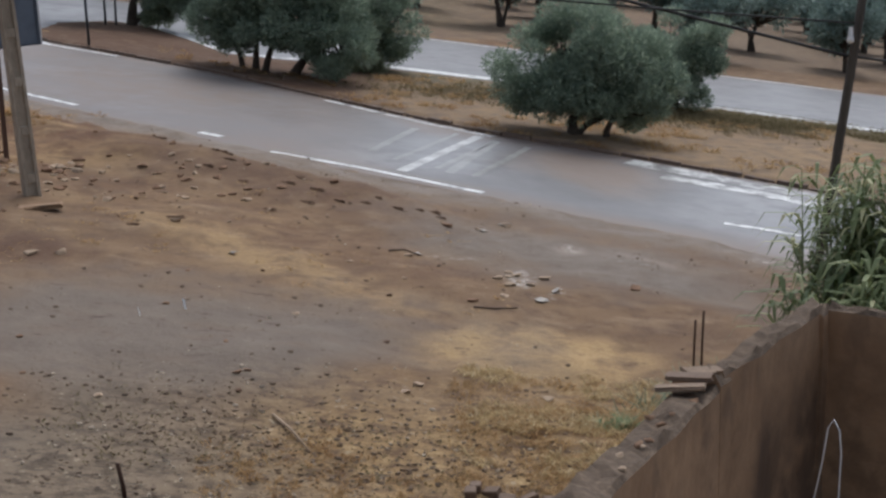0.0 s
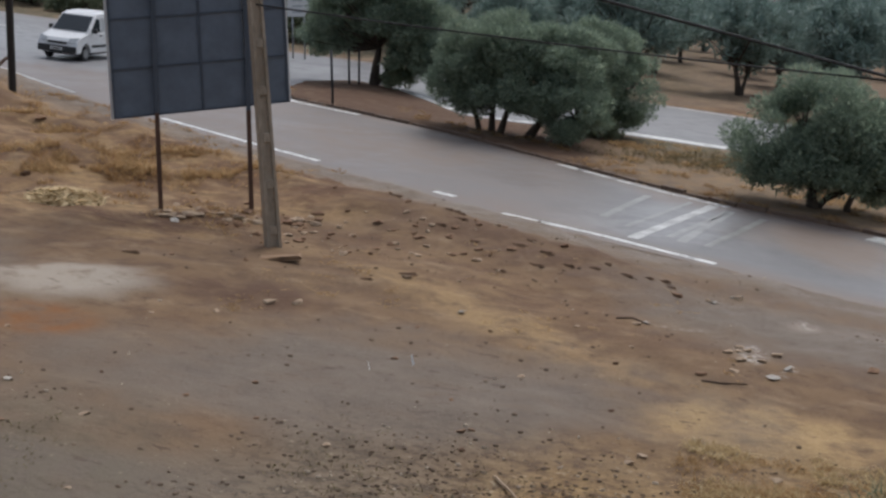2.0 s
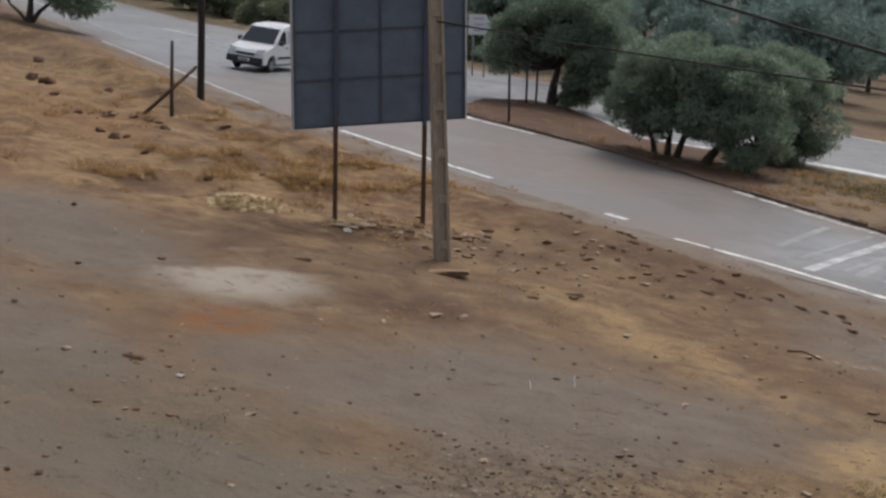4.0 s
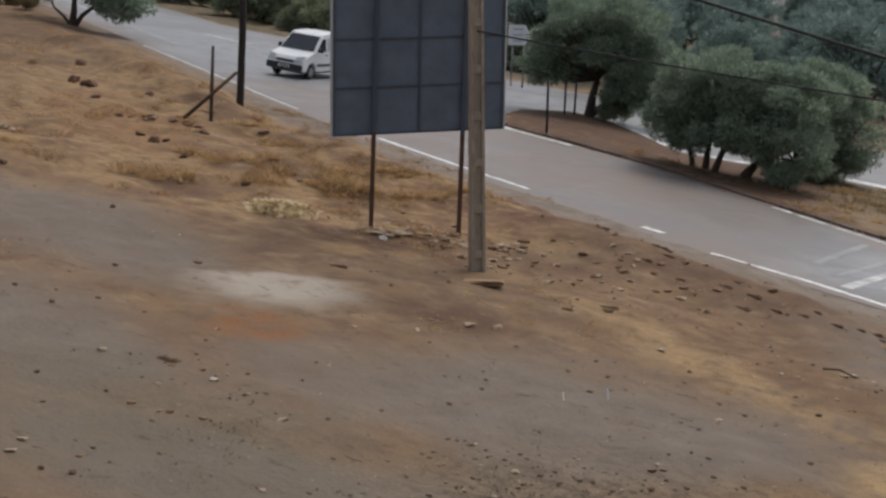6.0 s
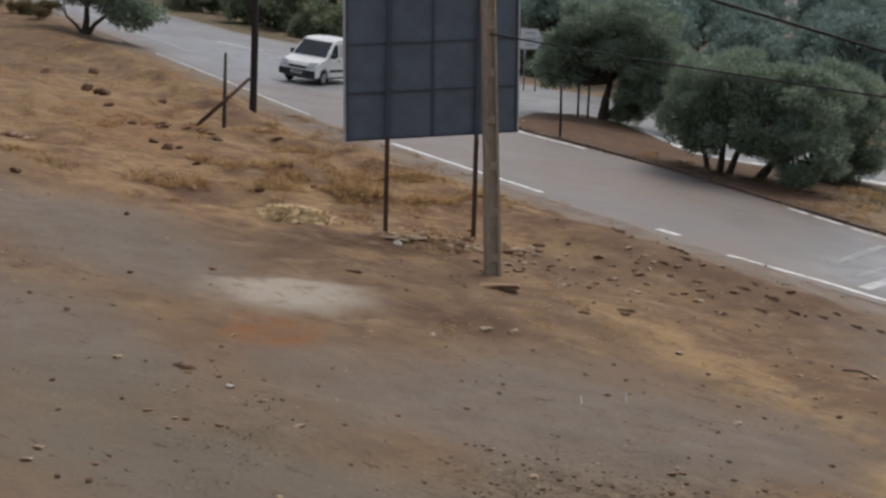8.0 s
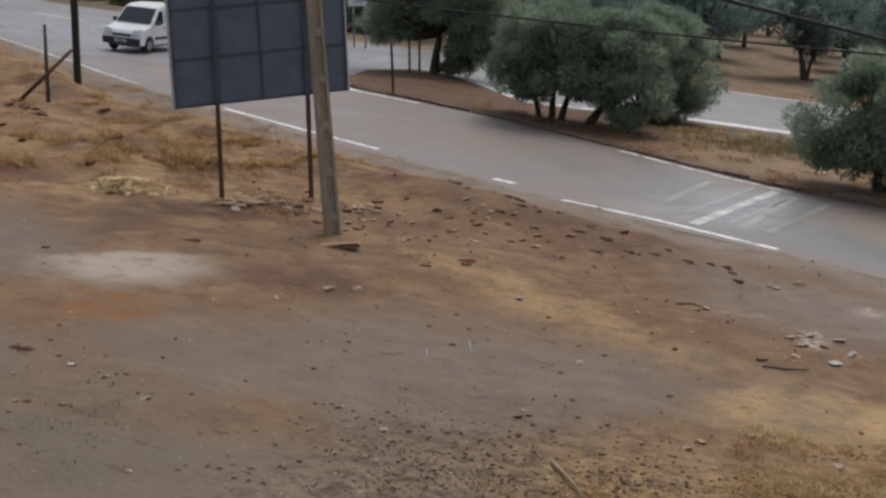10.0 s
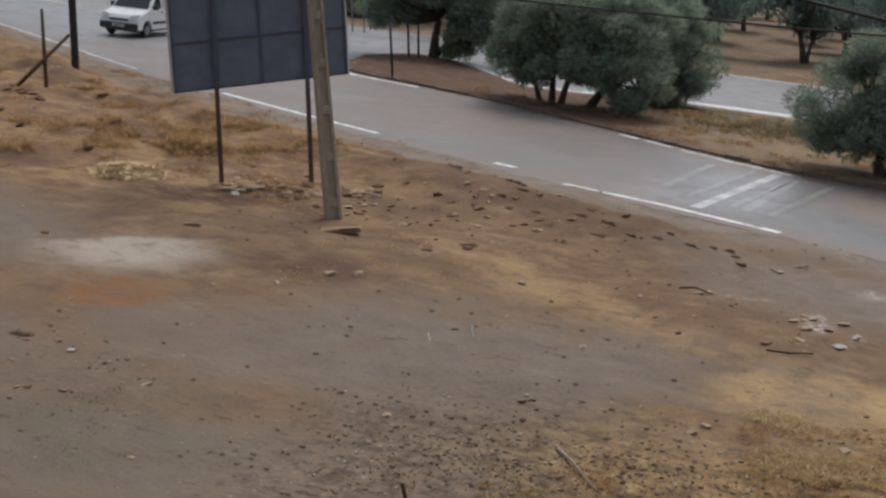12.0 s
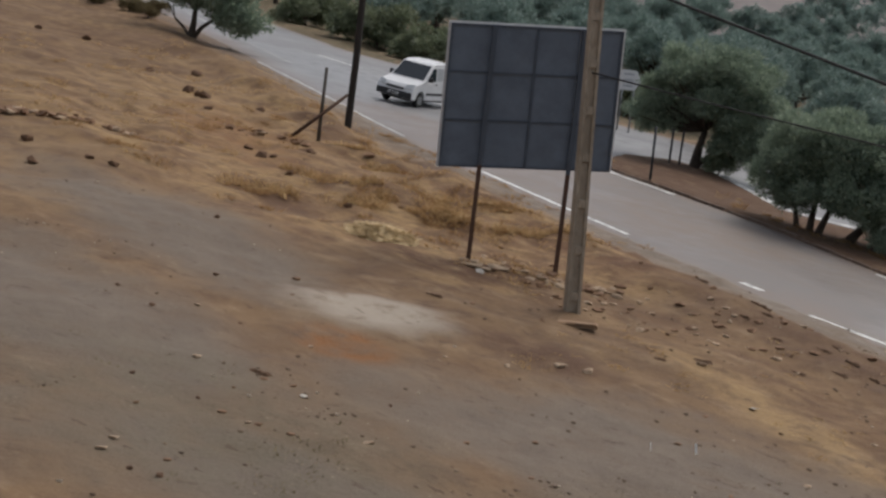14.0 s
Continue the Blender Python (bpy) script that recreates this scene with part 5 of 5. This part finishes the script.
# ---- stones, rubble, dry grass ----
STONES = []
for k in range(8):
    STONES.append((part("stone", stone_mesh(k), ROCK).data, part("stone", stone_mesh(k + 20), PALE_ROCK).data, part("stone", stone_mesh(k + 40, 0.7), DARK_STONE).data))
for ob in [o for o in scene.objects if o.name.startswith("stone") and o.type == "MESH"]:
    bpy.data.objects.remove(ob)


def stone(x, y, size, label, group, pale=False, squash=1.0, lift=0.07):
    ob = new("stone", random.choice(STONES)[int(pale)])
    ob.matrix_basis = pose(x, y, gz(x, y) + size * lift, random.uniform(-12, 12), random.uniform(-12, 12), random.uniform(0, 360)) @ Matrix.Diagonal((size * random.uniform(0.9, 1.4), size, size * squash, 1))
    tagged(ob, label, "stone", group)


random.seed(5)
for _ in range(60):
    f = random.random()
    stone(-9.9 + 2.6 * f + random.gauss(0, 0.35), 24.6 + 0.9 * f + random.gauss(0, 0.45), random.uniform(0.10, 0.30), "brown stone in the rubble at the billboard posts", "rubble at the billboard", random.random() < 0.6)
for _ in range(80):
    f = random.random()
    stone(-23.3 + 2.6 * f + random.gauss(0, 0.25), 24.5 + 2.6 * f + random.gauss(0, 0.3), random.uniform(0.16, 0.36), "reddish stone in a low heap on the slope", "heap of stones on the slope", random.random() < 0.25, 1.0, 0.22)
for _ in range(90):
    stone(-6.0 + random.gauss(0, 1.6), 25.2 + random.gauss(0, 1.0), random.uniform(0.07, 0.22), "brown stone on turned earth beside the road", "stones on the bank", random.random() < 0.3)
for _ in range(16):
    stone(-18.9 + random.gauss(0, 0.9), 32.0 + random.gauss(0, 0.5), random.uniform(0.14, 0.36), "brown stone near the wooden stake", "stones near the stake", random.random() < 0.1)
for x, y, s, pale in ((-6.25, 19.6, 0.22, True), (-5.85, 19.75, 0.22, True), (1.12, 24.45, 0.24, True), (0.6, 24.0, 0.16, True), (-0.62, 21.6, 0.2, True), (-9.5, 14.36, 0.16, True), (-6.56, 13.62, 0.14, True),
                      (-0.35, 15.5, 0.18, True), (-0.5, 15.15, 0.16, True), (1.2, 15.4, 0.16, True), (-3.9, 14.2, 0.12, True), (-11.2, 19.8, 0.18, False), (-7.4, 21.9, 0.16, False), (-9.0, 16.5, 0.10, True),
                      (-4.6, 22.3, 0.26, True), (-8.2, 13.0, 0.12, False), (-2.5, 15.2, 0.14, False), (0.4, 19.3, 0.2, False), (3.0, 20.6, 0.24, False), (-9.75, 24.35, 0.34, True)):
    stone(x, y, s, "single pale stone on the bare earth" if pale else "single dark stone on the bare earth", "single stones on the field", pale)
for _ in range(9):
    stone(1.15 + random.gauss(0, 0.22), 20.6 + random.gauss(0, 0.45), random.uniform(0.10, 0.24), "white lump of rubble on wet gravel", "white rubble", True)
for x, y, s in ((-27.8, 40.8, 0.5), (-28.1, 38.3, 0.42), (-25.1, 36.4, 0.46), (-23.9, 35.5, 0.5), (-24.4, 35.9, 0.4), (-18.6, 29.8, 0.30), (-17.7, 29.1, 0.36), (-17.5, 29.25, 0.26), (-17.5, 31.0, 0.42), (-17.3, 30.8, 0.30), (-16.1, 27.7, 0.26), (-13.7, 26.3, 0.26),
                (-18.7, 21.7, 0.32), (-18.3, 23.0, 0.24), (-17.8, 23.2, 0.24), (-14.0, 21.5, 0.16), (-34.2, 42.4, 0.4), (-37.0, 42.9, 0.4), (-20.2, 23.2, 0.36), (-21.7, 35.3, 0.34), (-14.8, 28.3, 0.24), (-13.0, 27.6, 0.22), (-20.4, 31.6, 0.26), (-22.3, 33.4, 0.3)):
    stone(x, y, s, "dark brown stone half sunk in the dry slope", "dark stones on the slope", 2, 1.0, 0.10)
for x, y in ((-11.21, 15.71), (-11.80, 18.21), (-10.51, 18.51), (-12.09, 16.04), (-10.12, 16.37), (-8.56, 14.51), (-8.21, 14.66), (-8.56, 13.79), (-8.92, 12.30), (-9.61, 13.16), (-8.63, 13.14), (-7.70, 13.00), (-7.31, 13.09), (-7.81, 11.39), (-7.91, 10.89), (-7.62, 11.00), (-7.09, 15.26), (-5.89, 15.00), (-8.59, 21.50), (-5.57, 23.70), (-5.54, 22.22), (-3.12, 22.62), (-2.81, 19.94), (-3.88, 19.52), (-3.85, 17.74), (-5.27, 15.85), (-4.88, 14.66), (-2.79, 16.19), (-2.39, 15.29), (-2.42, 14.72), (-0.80, 17.02), (-0.84, 19.17)):
    stone(x, y, random.uniform(0.07, 0.13), "small dark stone lying on the bare earth", "small dark stones on the field", random.choice((0, 0, 2)), 0.8)
for x, y in ((-10.94, 16.46), (-7.81, 12.95), (-5.95, 11.88), (-8.35, 10.98), (-3.74, 22.62), (-2.09, 17.97), (-7.56, 18.05), (-6.75, 18.58), (-0.61, 21.61), (-8.43, 11.30), (-0.65, 20.20), (-1.56, 21.07)):
    stone(x, y, random.uniform(0.08, 0.14), "small pale stone lying on the bare earth", "small pale stones on the field", True, 0.8)


def clod(x, y, length, turn):
    """A long flat slab of dark earth, broken off and half sunk."""
    bm = bmesh.new()
    bmesh.ops.create_grid(bm, x_segments=7, y_segments=3, size=0.5)
    for q in bm.verts:
        edge = max(abs(q.co.x), abs(q.co.y)) > 0.45
        q.co.z = -0.4 if edge else random.uniform(0.5, 1.0)
        q.co.x += random.uniform(-0.05, 0.05)
        q.co.y += random.uniform(-0.12, 0.12)
    ob = part("clod", bm, CLOD)
    ob.matrix_basis = pose(x, y, gz(x, y), 0, 0, turn + random.uniform(-8, 8)) @ Matrix.Diagonal((length, length * 0.34, 0.036, 1))
    tagged(ob, "long flat clod of dark earth half sunk in the ground", "clod", "clods on the field")


for x, y in ((-8.75, 14.66), (-9.15, 21.05), (-4.63, 22.48), (-5.19, 21.72), (-3.21, 23.93), (-4.68, 26.09), (-3.03, 25.47), (-2.46, 25.11), (-3.88, 25.37), (-2.00, 24.68), (-2.58, 24.45)):
    clod(x, y, random.uniform(0.22, 0.40), -25 if y > 23 else 0)
for _ in range(16):
    x = random.uniform(-6.5, 0.2)
    clod(x, 26.7 - 0.60 * (x + 4.2) + random.gauss(0, 0.25), random.uniform(0.18, 0.40), -30)


def scrap(x, y, w, h, label, upright=False):
    """A crumpled bit of pale litter."""
    bm = bmesh.new()
    bmesh.ops.create_grid(bm, x_segments=3, y_segments=3, size=0.5)
    for q in bm.verts:
        q.co.z += random.uniform(-0.12, 0.12)
    bmesh.ops.solidify(bm, geom=bm.faces[:], thickness=0.03)
    ob = part("litter_scrap", bm, WHITE_MATT if upright else CHALKY)
    ob.matrix_basis = pose(x, y, gz(x, y) + (h * 0.5 if upright else 0.03), 80 if upright else random.uniform(-10, 10), random.uniform(-12, 12), random.uniform(0, 180)) @ Matrix.Diagonal((w, h, min(w, h), 1))
    tagged(ob, label, "litter", "scraps of litter on the field")


for x, y, w, h, up in ((-3.55, 17.5, 0.035, 0.15, True), (-4.05, 17.0, 0.03, 0.12, True), (1.1, 24.5, 0.22, 0.14, False), (0.7, 23.9, 0.14, 0.12, False), (-3.4, 20.8, 0.14, 0.12, False), (1.7, 20.1, 0.16, 0.14, False),
                       (1.45, 19.6, 0.2, 0.14, False), (-9.55, 24.15, 0.40, 0.16, False), (-0.45, 21.75, 0.14, 0.10, False), (-7.9, 14.4, 0.10, 0.08, False)):
    scrap(x, y, w, h, "thin white scrap standing in the gravel" if up else "small pale scrap of litter on the earth", up)
for pts in (((-0.95, 21.75), (-0.7, 21.95), (-0.45, 21.7)), ((0.4, 18.95), (0.7, 18.9), (1.05, 19.05))):
    v, f = tube_data([(x, y, gz(x, y) + 0.015) for x, y in pts], [0.014, 0.018, 0.008], 6)
    tagged(as_object("branch", v, f, STICK, smooth=True), "short dry brown branch lying on the earth", "branch", "dry branches on the field")
x, y = -3.02, 11.7
v, f = tube_data([(x, y, gz(x, y) - 0.2), (x - 0.02, y, gz(x, y) + 0.1), (x - 0.06, y, gz(x, y) + 0.34)], [0.022, 0.022, 0.020], 7)
tagged(as_object("peg", v, f, RUSTY, smooth=True), "short dark peg standing in the ground", "peg")
x, y = -6.95, 22.45
bm = boxed((0.72, 0.34, 0.07), None, 0.02)
for q in bm.verts:
    q.co += Vector((random.uniform(-0.04, 0.04), random.uniform(-0.04, 0.04), random.uniform(-0.015, 0.015)))
slab = part("slab", bm, RENDERED)
slab.matrix_basis = pose(x, y, gz(x, y) + 0.03, 3, -2, 20)
tagged(slab, "flat broken brown stone slab at the foot of the pole", "slab")
v, f = tube_data([(-1.95, 14.15, gz(-1.95, 14.15) + 0.03), (-1.7, 13.7, gz(-1.7, 13.7) + 0.06), (-1.45, 13.2, gz(-1.45, 13.2) + 0.03)], [0.018, 0.016, 0.010], 6)
tagged(as_object("twig", v, f, PALE_ROCK, smooth=True), "pale dry twig lying on the grass", "twig")


def pebbles():
    """Gravel and crumbs of earth, one mesh of faceted lumps."""
    rng = np.random.RandomState(8)
    bm = stone_mesh(77, 0.6)
    base = np.array([v.co[:] for v in bm.verts])
    tri = np.array([[v.index for v in fc.verts] for fc in bm.faces])
    bm.free()
    k = 640
    cx, cy = rng.uniform(-22, 6, k), 9 + 26 * rng.rand(k) ** 1.15
    near = rng.rand(k) < 0.5
    cx, cy = np.where(near, rng.normal(size=k) * 1.9 - 1.4, cx), np.where(near, rng.normal(size=k) * 1.1 + 13.2, cy)
    spread = rng.uniform(0.1, 0.8, k)
    x, y = (np.repeat(q, 12) + rng.normal(size=12 * k) * np.repeat(spread, 12) for q in (cx, cy))
    n = len(x)
    keep = (~inside(ROAD_ALL, x, y)) & (~inside(YARD, x, y)) & (rng.rand(n) > 0.25 + 0.5 * (x < -8) * (y > 19)) & (np.abs(signed(YARD[:2], x, y)) > 0.6)
    x, y = x[keep], y[keep]
    s = 0.016 + 0.055 * rng.rand(len(x)) ** 3.4
    z = ground_height(x, y)
    a = rng.uniform(0, 6.28, len(x))
    V = np.empty((len(x), len(base), 3))
    V[:, :, 0] = x[:, None] + (base[None, :, 0] * np.cos(a)[:, None] - base[None, :, 1] * np.sin(a)[:, None]) * 1.4 * s[:, None]
    V[:, :, 1] = y[:, None] + (base[None, :, 0] * np.sin(a)[:, None] + base[None, :, 1] * np.cos(a)[:, None]) * s[:, None]
    V[:, :, 2] = z[:, None] + (base[None, :, 2] + 0.12) * s[:, None]
    F = (tri[None] + (np.arange(len(x)) * len(base))[:, None, None]).reshape(-1, 3)
    m, nt, b = material("loose_gravel", 0.9, 0, 0.3)
    g = nt.nodes.new("ShaderNodeNewGeometry")
    col = mix(nt, g.outputs["Random Per Island"], (0.140, 0.099, 0.070), (0.245, 0.180, 0.126))
    col = mix(nt, ramp(nt, g.outputs["Random Per Island"], 0.84, 0.87), col, (0.42, 0.35, 0.265))
    nt.links.new(col, b.inputs["Base Color"])
    ob = as_object("gravel", V.reshape(-1, 3).tolist(), F.tolist(), m)
    tagged(ob, "scattered gravel and crumbs of earth on the field", "gravel", kind="stuff")


pebbles()


def dry_grass(name, seed, n, where, hmin, hmax, mat, label):
    rng = np.random.RandomState(seed)
    tx, ty = where(rng, n)
    keep = (~(inside(ROAD_ALL, tx, ty) & ~inside(ISLAND, tx, ty))) & (~inside(YARD, tx, ty)) & (np.abs(signed(YARD[:2], tx, ty)) > 0.5)
    tx, ty = tx[keep], ty[keep]
    tz = ground_height(tx, ty)
    n = len(tx)
    a, h = rng.uniform(0, 6.28, n), rng.uniform(hmin, hmax, n)
    lean = rng.uniform(0.6, 3.2, n)
    w = 0.006 + 0.012 * rng.rand(n)
    px, py = np.cos(a), np.sin(a)
    A = np.stack([tx - py * w, ty + px * w, tz - 0.01], 1)
    B = np.stack([tx + py * w, ty - px * w, tz - 0.01], 1)
    C = np.stack([tx + px * h * lean, ty + py * h * lean, tz + h], 1)
    V = np.stack([A, B, C], 1).reshape(-1, 3)
    ob = as_object(name, V.tolist(), np.arange(3 * n).reshape(-1, 3).tolist(), mat)
    tagged(ob, label, "grass", kind="stuff")


def tufts(cx, cy, sx, sy, per, spread, gate=0.45):
    def where(rng, n):
        k = n // per
        x, y = cx + rng.normal(size=k) * sx * 0.55, cy + rng.normal(size=k) * sy * 0.55
        ok = lattice(x, y, 71, 1.7) > gate
        x, y = x[ok], y[ok]
        return np.repeat(x, per) + rng.normal(size=len(x) * per) * spread, np.repeat(y, per) + rng.normal(size=len(y) * per) * spread
    return where


def lodged_grass(name, seed, centres, per, radius, length, mat, label):
    """Tufts of dry grass whose blades rise, arch over and lie down outwards."""
    rng = np.random.RandomState(seed)
    cx, cy = np.repeat(centres[0], per), np.repeat(centres[1], per)
    size = np.repeat(rng.uniform(0.6, 1.35, len(centres[0])), per)
    n = len(cx)
    a, r = rng.uniform(0, 6.283, n), radius * size * np.sqrt(rng.rand(n))
    x, y = cx + r * np.cos(a), cy + r * np.sin(a)
    keep = (~(inside(ROAD_ALL, x, y) & ~inside(ISLAND, x, y))) & (~inside(YARD, x, y)) & (np.abs(signed(YARD[:2], x, y)) > 0.5)
    x, y, a, size = x[keep], y[keep], a[keep] + rng.normal(size=keep.sum()) * 0.9, size[keep]
    n = len(x)
    z = ground_height(x, y)
    ln = length * size * rng.uniform(0.55, 1.25, n)
    up = rng.uniform(0.12, 0.45, n)
    w = 0.004 + 0.020 * length * rng.uniform(0.6, 1.4, n)
    d, u = np.stack([np.cos(a), np.sin(a), 0 * a], 1), np.stack([-np.sin(a), np.cos(a), 0 * a], 1) * w[:, None]
    p0 = np.stack([x, y, z - 0.01], 1)
    rise = np.stack([0 * a, 0 * a, ln * up], 1)
    p1, p2 = p0 + d * (ln * 0.35)[:, None] + rise, p0 + d * (ln * 0.95)[:, None] + rise * rng.uniform(0.25, 0.9, n)[:, None]
    V = np.stack([p0 - u, p0 + u, p1 + u, p1 - u, p2], 1).reshape(-1, 3)
    k = 5 * np.arange(n)
    faces = np.stack([k, k + 1, k + 2, k + 3], 1).tolist() + np.stack([k + 3, k + 2, k + 4], 1).tolist()
    tagged(as_object(name, V.tolist(), faces, mat), label, "grass", kind="stuff")


def scattered(seed, n, x0, x1, y0, y1, gate, scale, rule=None):
    rng = np.random.RandomState(seed)
    x, y = rng.uniform(x0, x1, n), rng.uniform(y0, y1, n)
    ok = lattice(x, y, seed + 100, scale) > gate
    if rule:
        ok &= rule(x, y)
    return x[ok], y[ok]


def clumps(seed, spots, each, spread):
    rng = np.random.RandomState(seed)
    x, y = np.array([q[0] for q in spots]), np.array([q[1] for q in spots])
    m = len(x) * each
    return np.repeat(x, each) + rng.normal(size=m) * spread, np.repeat(y, each) + rng.normal(size=m) * spread * 0.7


on_slope = lambda x, y: (y > 23.2 - 0.2 * (x + 12)) & (-x - 8.0 + 0.4 * (y - 20) > 1.0)
lodged_grass("dry_grass", 1, scattered(1, 1300, -34, -8, 22, 48, 0.52, 1.9, on_slope), 22, 0.20, 0.18, STRAW, "lodged golden dry grass on the slope")
lodged_grass("dry_grass", 2, scattered(2, 420, -22, -8, 23, 40, 0.60, 1.5, on_slope), 26, 0.20, 0.22, TUSSOCK, "brown dry grass tufts on the slope")
TUSSOCKS = ((-11.4, 27.4), (-11.8, 30.6), (-12.3, 27.7), (-15.3, 32.0), (-14.1, 28.2), (-15.6, 25.9), (-16.1, 28.5), (-13.0, 29.4), (-10.2, 28.0), (-9.6, 28.9), (-13.6, 26.6), (-17.4, 33.4))
lodged_grass("tussocks", 3, clumps(3, TUSSOCKS, 11, 0.40), 44, 0.20, 0.30, STRAW, "big golden tussocks beside the billboard")
lodged_grass("tussocks", 4, clumps(4, [(x + 0.2, y - 0.45) for x, y in TUSSOCKS[:8]], 4, 0.32), 40, 0.16, 0.24, TUSSOCK, "brown feet of the tussocks beside the billboard")
near_wall = lambda x, y: (y < 14.6 + 0.55 * x) & (x > -2.6)
lodged_grass("dry_grass", 5, scattered(5, 800, -3.6, 3.6, 11.0, 17.0, 0.46, 0.7, near_wall), 22, 0.09, 0.11, STRAW, "trampled golden dry grass by the wall")
lodged_grass("dry_grass", 11, scattered(11, 260, 0.0, 3.3, 12.6, 16.2, 0.50, 0.6), 18, 0.11, 0.12, STRAW, "golden dry grass tufts by the wall")
lodged_grass("dry_grass", 6, scattered(6, 420, -3.0, 3.4, 11.0, 16.5, 0.55, 0.8, near_wall), 22, 0.09, 0.10, TUSSOCK, "brown dry grass by the wall")
lodged_grass("dry_grass", 7, scattered(7, 330, 0.2, 3.3, 13.0, 16.4, 0.44, 0.7), 20, 0.10, 0.17, PALE_STRAW, "pale standing straw by the wall")
lodged_grass("dry_grass", 8, scattered(8, 500, -2, 20, 33, 46, 0.45, 1.6, lambda x, y: inside(ISLAND, x, y)), 40, 0.22, 0.26, STRAW, "golden dry grass on the island")
lodged_grass("dry_grass", 9, scattered(9, 260, -9, 5, 33, 46, 0.40, 1.2, lambda x, y: inside(ISLAND, x, y) & (np.abs(signed(KERB_LINE, x, y)) < 1.6)), 40, 0.20, 0.22, TUSSOCK, "brown weeds along the island kerb")
lodged_grass("dry_grass", 10, scattered(10, 260, -7, 1, 18.5, 25.5, 0.58, 1.1), 14, 0.10, 0.10, STRAW, "thin dry grass on the field")


def straw_heap(cx, cy, rx, ry, n):
    """Flat straws lying over one another in a low heap."""
    rng = np.random.RandomState(8)
    r, a = np.sqrt(rng.rand(n)), rng.uniform(0, 6.283, n)
    x, y = cx + rx * r * np.cos(a) + rng.normal(size=n) * 0.05, cy + ry * r * np.sin(a) + rng.normal(size=n) * 0.05
    z = ground_height(x, y) + 0.012 + 0.03 * (1 - r * r) * rng.uniform(0.6, 1.1, n)
    t = rng.uniform(0, 6.283, n)
    d = np.stack([np.cos(t), np.sin(t), rng.normal(size=n) * 0.22], 1) * rng.uniform(0.05, 0.13, n)[:, None]
    w = np.stack([-np.sin(t), np.cos(t), rng.normal(size=n) * 0.25], 1) * rng.uniform(0.007, 0.016, n)[:, None]
    p = np.stack([x, y, z], 1)
    V = np.stack([p - d - w, p + d - w, p + d + w, p - d + w], 1).reshape(-1, 3)
    ob = as_object("straw_heap", V.tolist(), np.arange(4 * n).reshape(-1, 4).tolist(), STRAW_FLAT)
    tagged(ob, "low heap of pale yellow straw on the slope", "straw", kind="stuff")


straw_heap(-12.0, 24.6, 0.70, 0.75, 2300)
dry_grass("weeds", 5, 5000, tufts(3.7, 15.3, 0.8, 1.0, 12, 0.10, 0.3), 0.06, 0.28, SCRUB, "green weeds at the wall corner")
dry_grass("weeds", 14, 160, tufts(2.05, 14.5, 0.22, 0.16, 20, 0.06, 0.0), 0.06, 0.16, REED, "small fresh green weed in the dry grass")
dry_grass("weeds", 6, 4500, tufts(-2, 12.6, 6, 2.2, 7, 0.06, 0.58), 0.012, 0.04, DRY_SCRUB, "low brownish weeds in the gravel")
dry_grass("weeds", 7, 30000, tufts(9, 42.0, 9, 2.2, 12, 0.20, 0.2), 0.05, 0.22, DRY_SCRUB, "brownish weeds along the far lane")
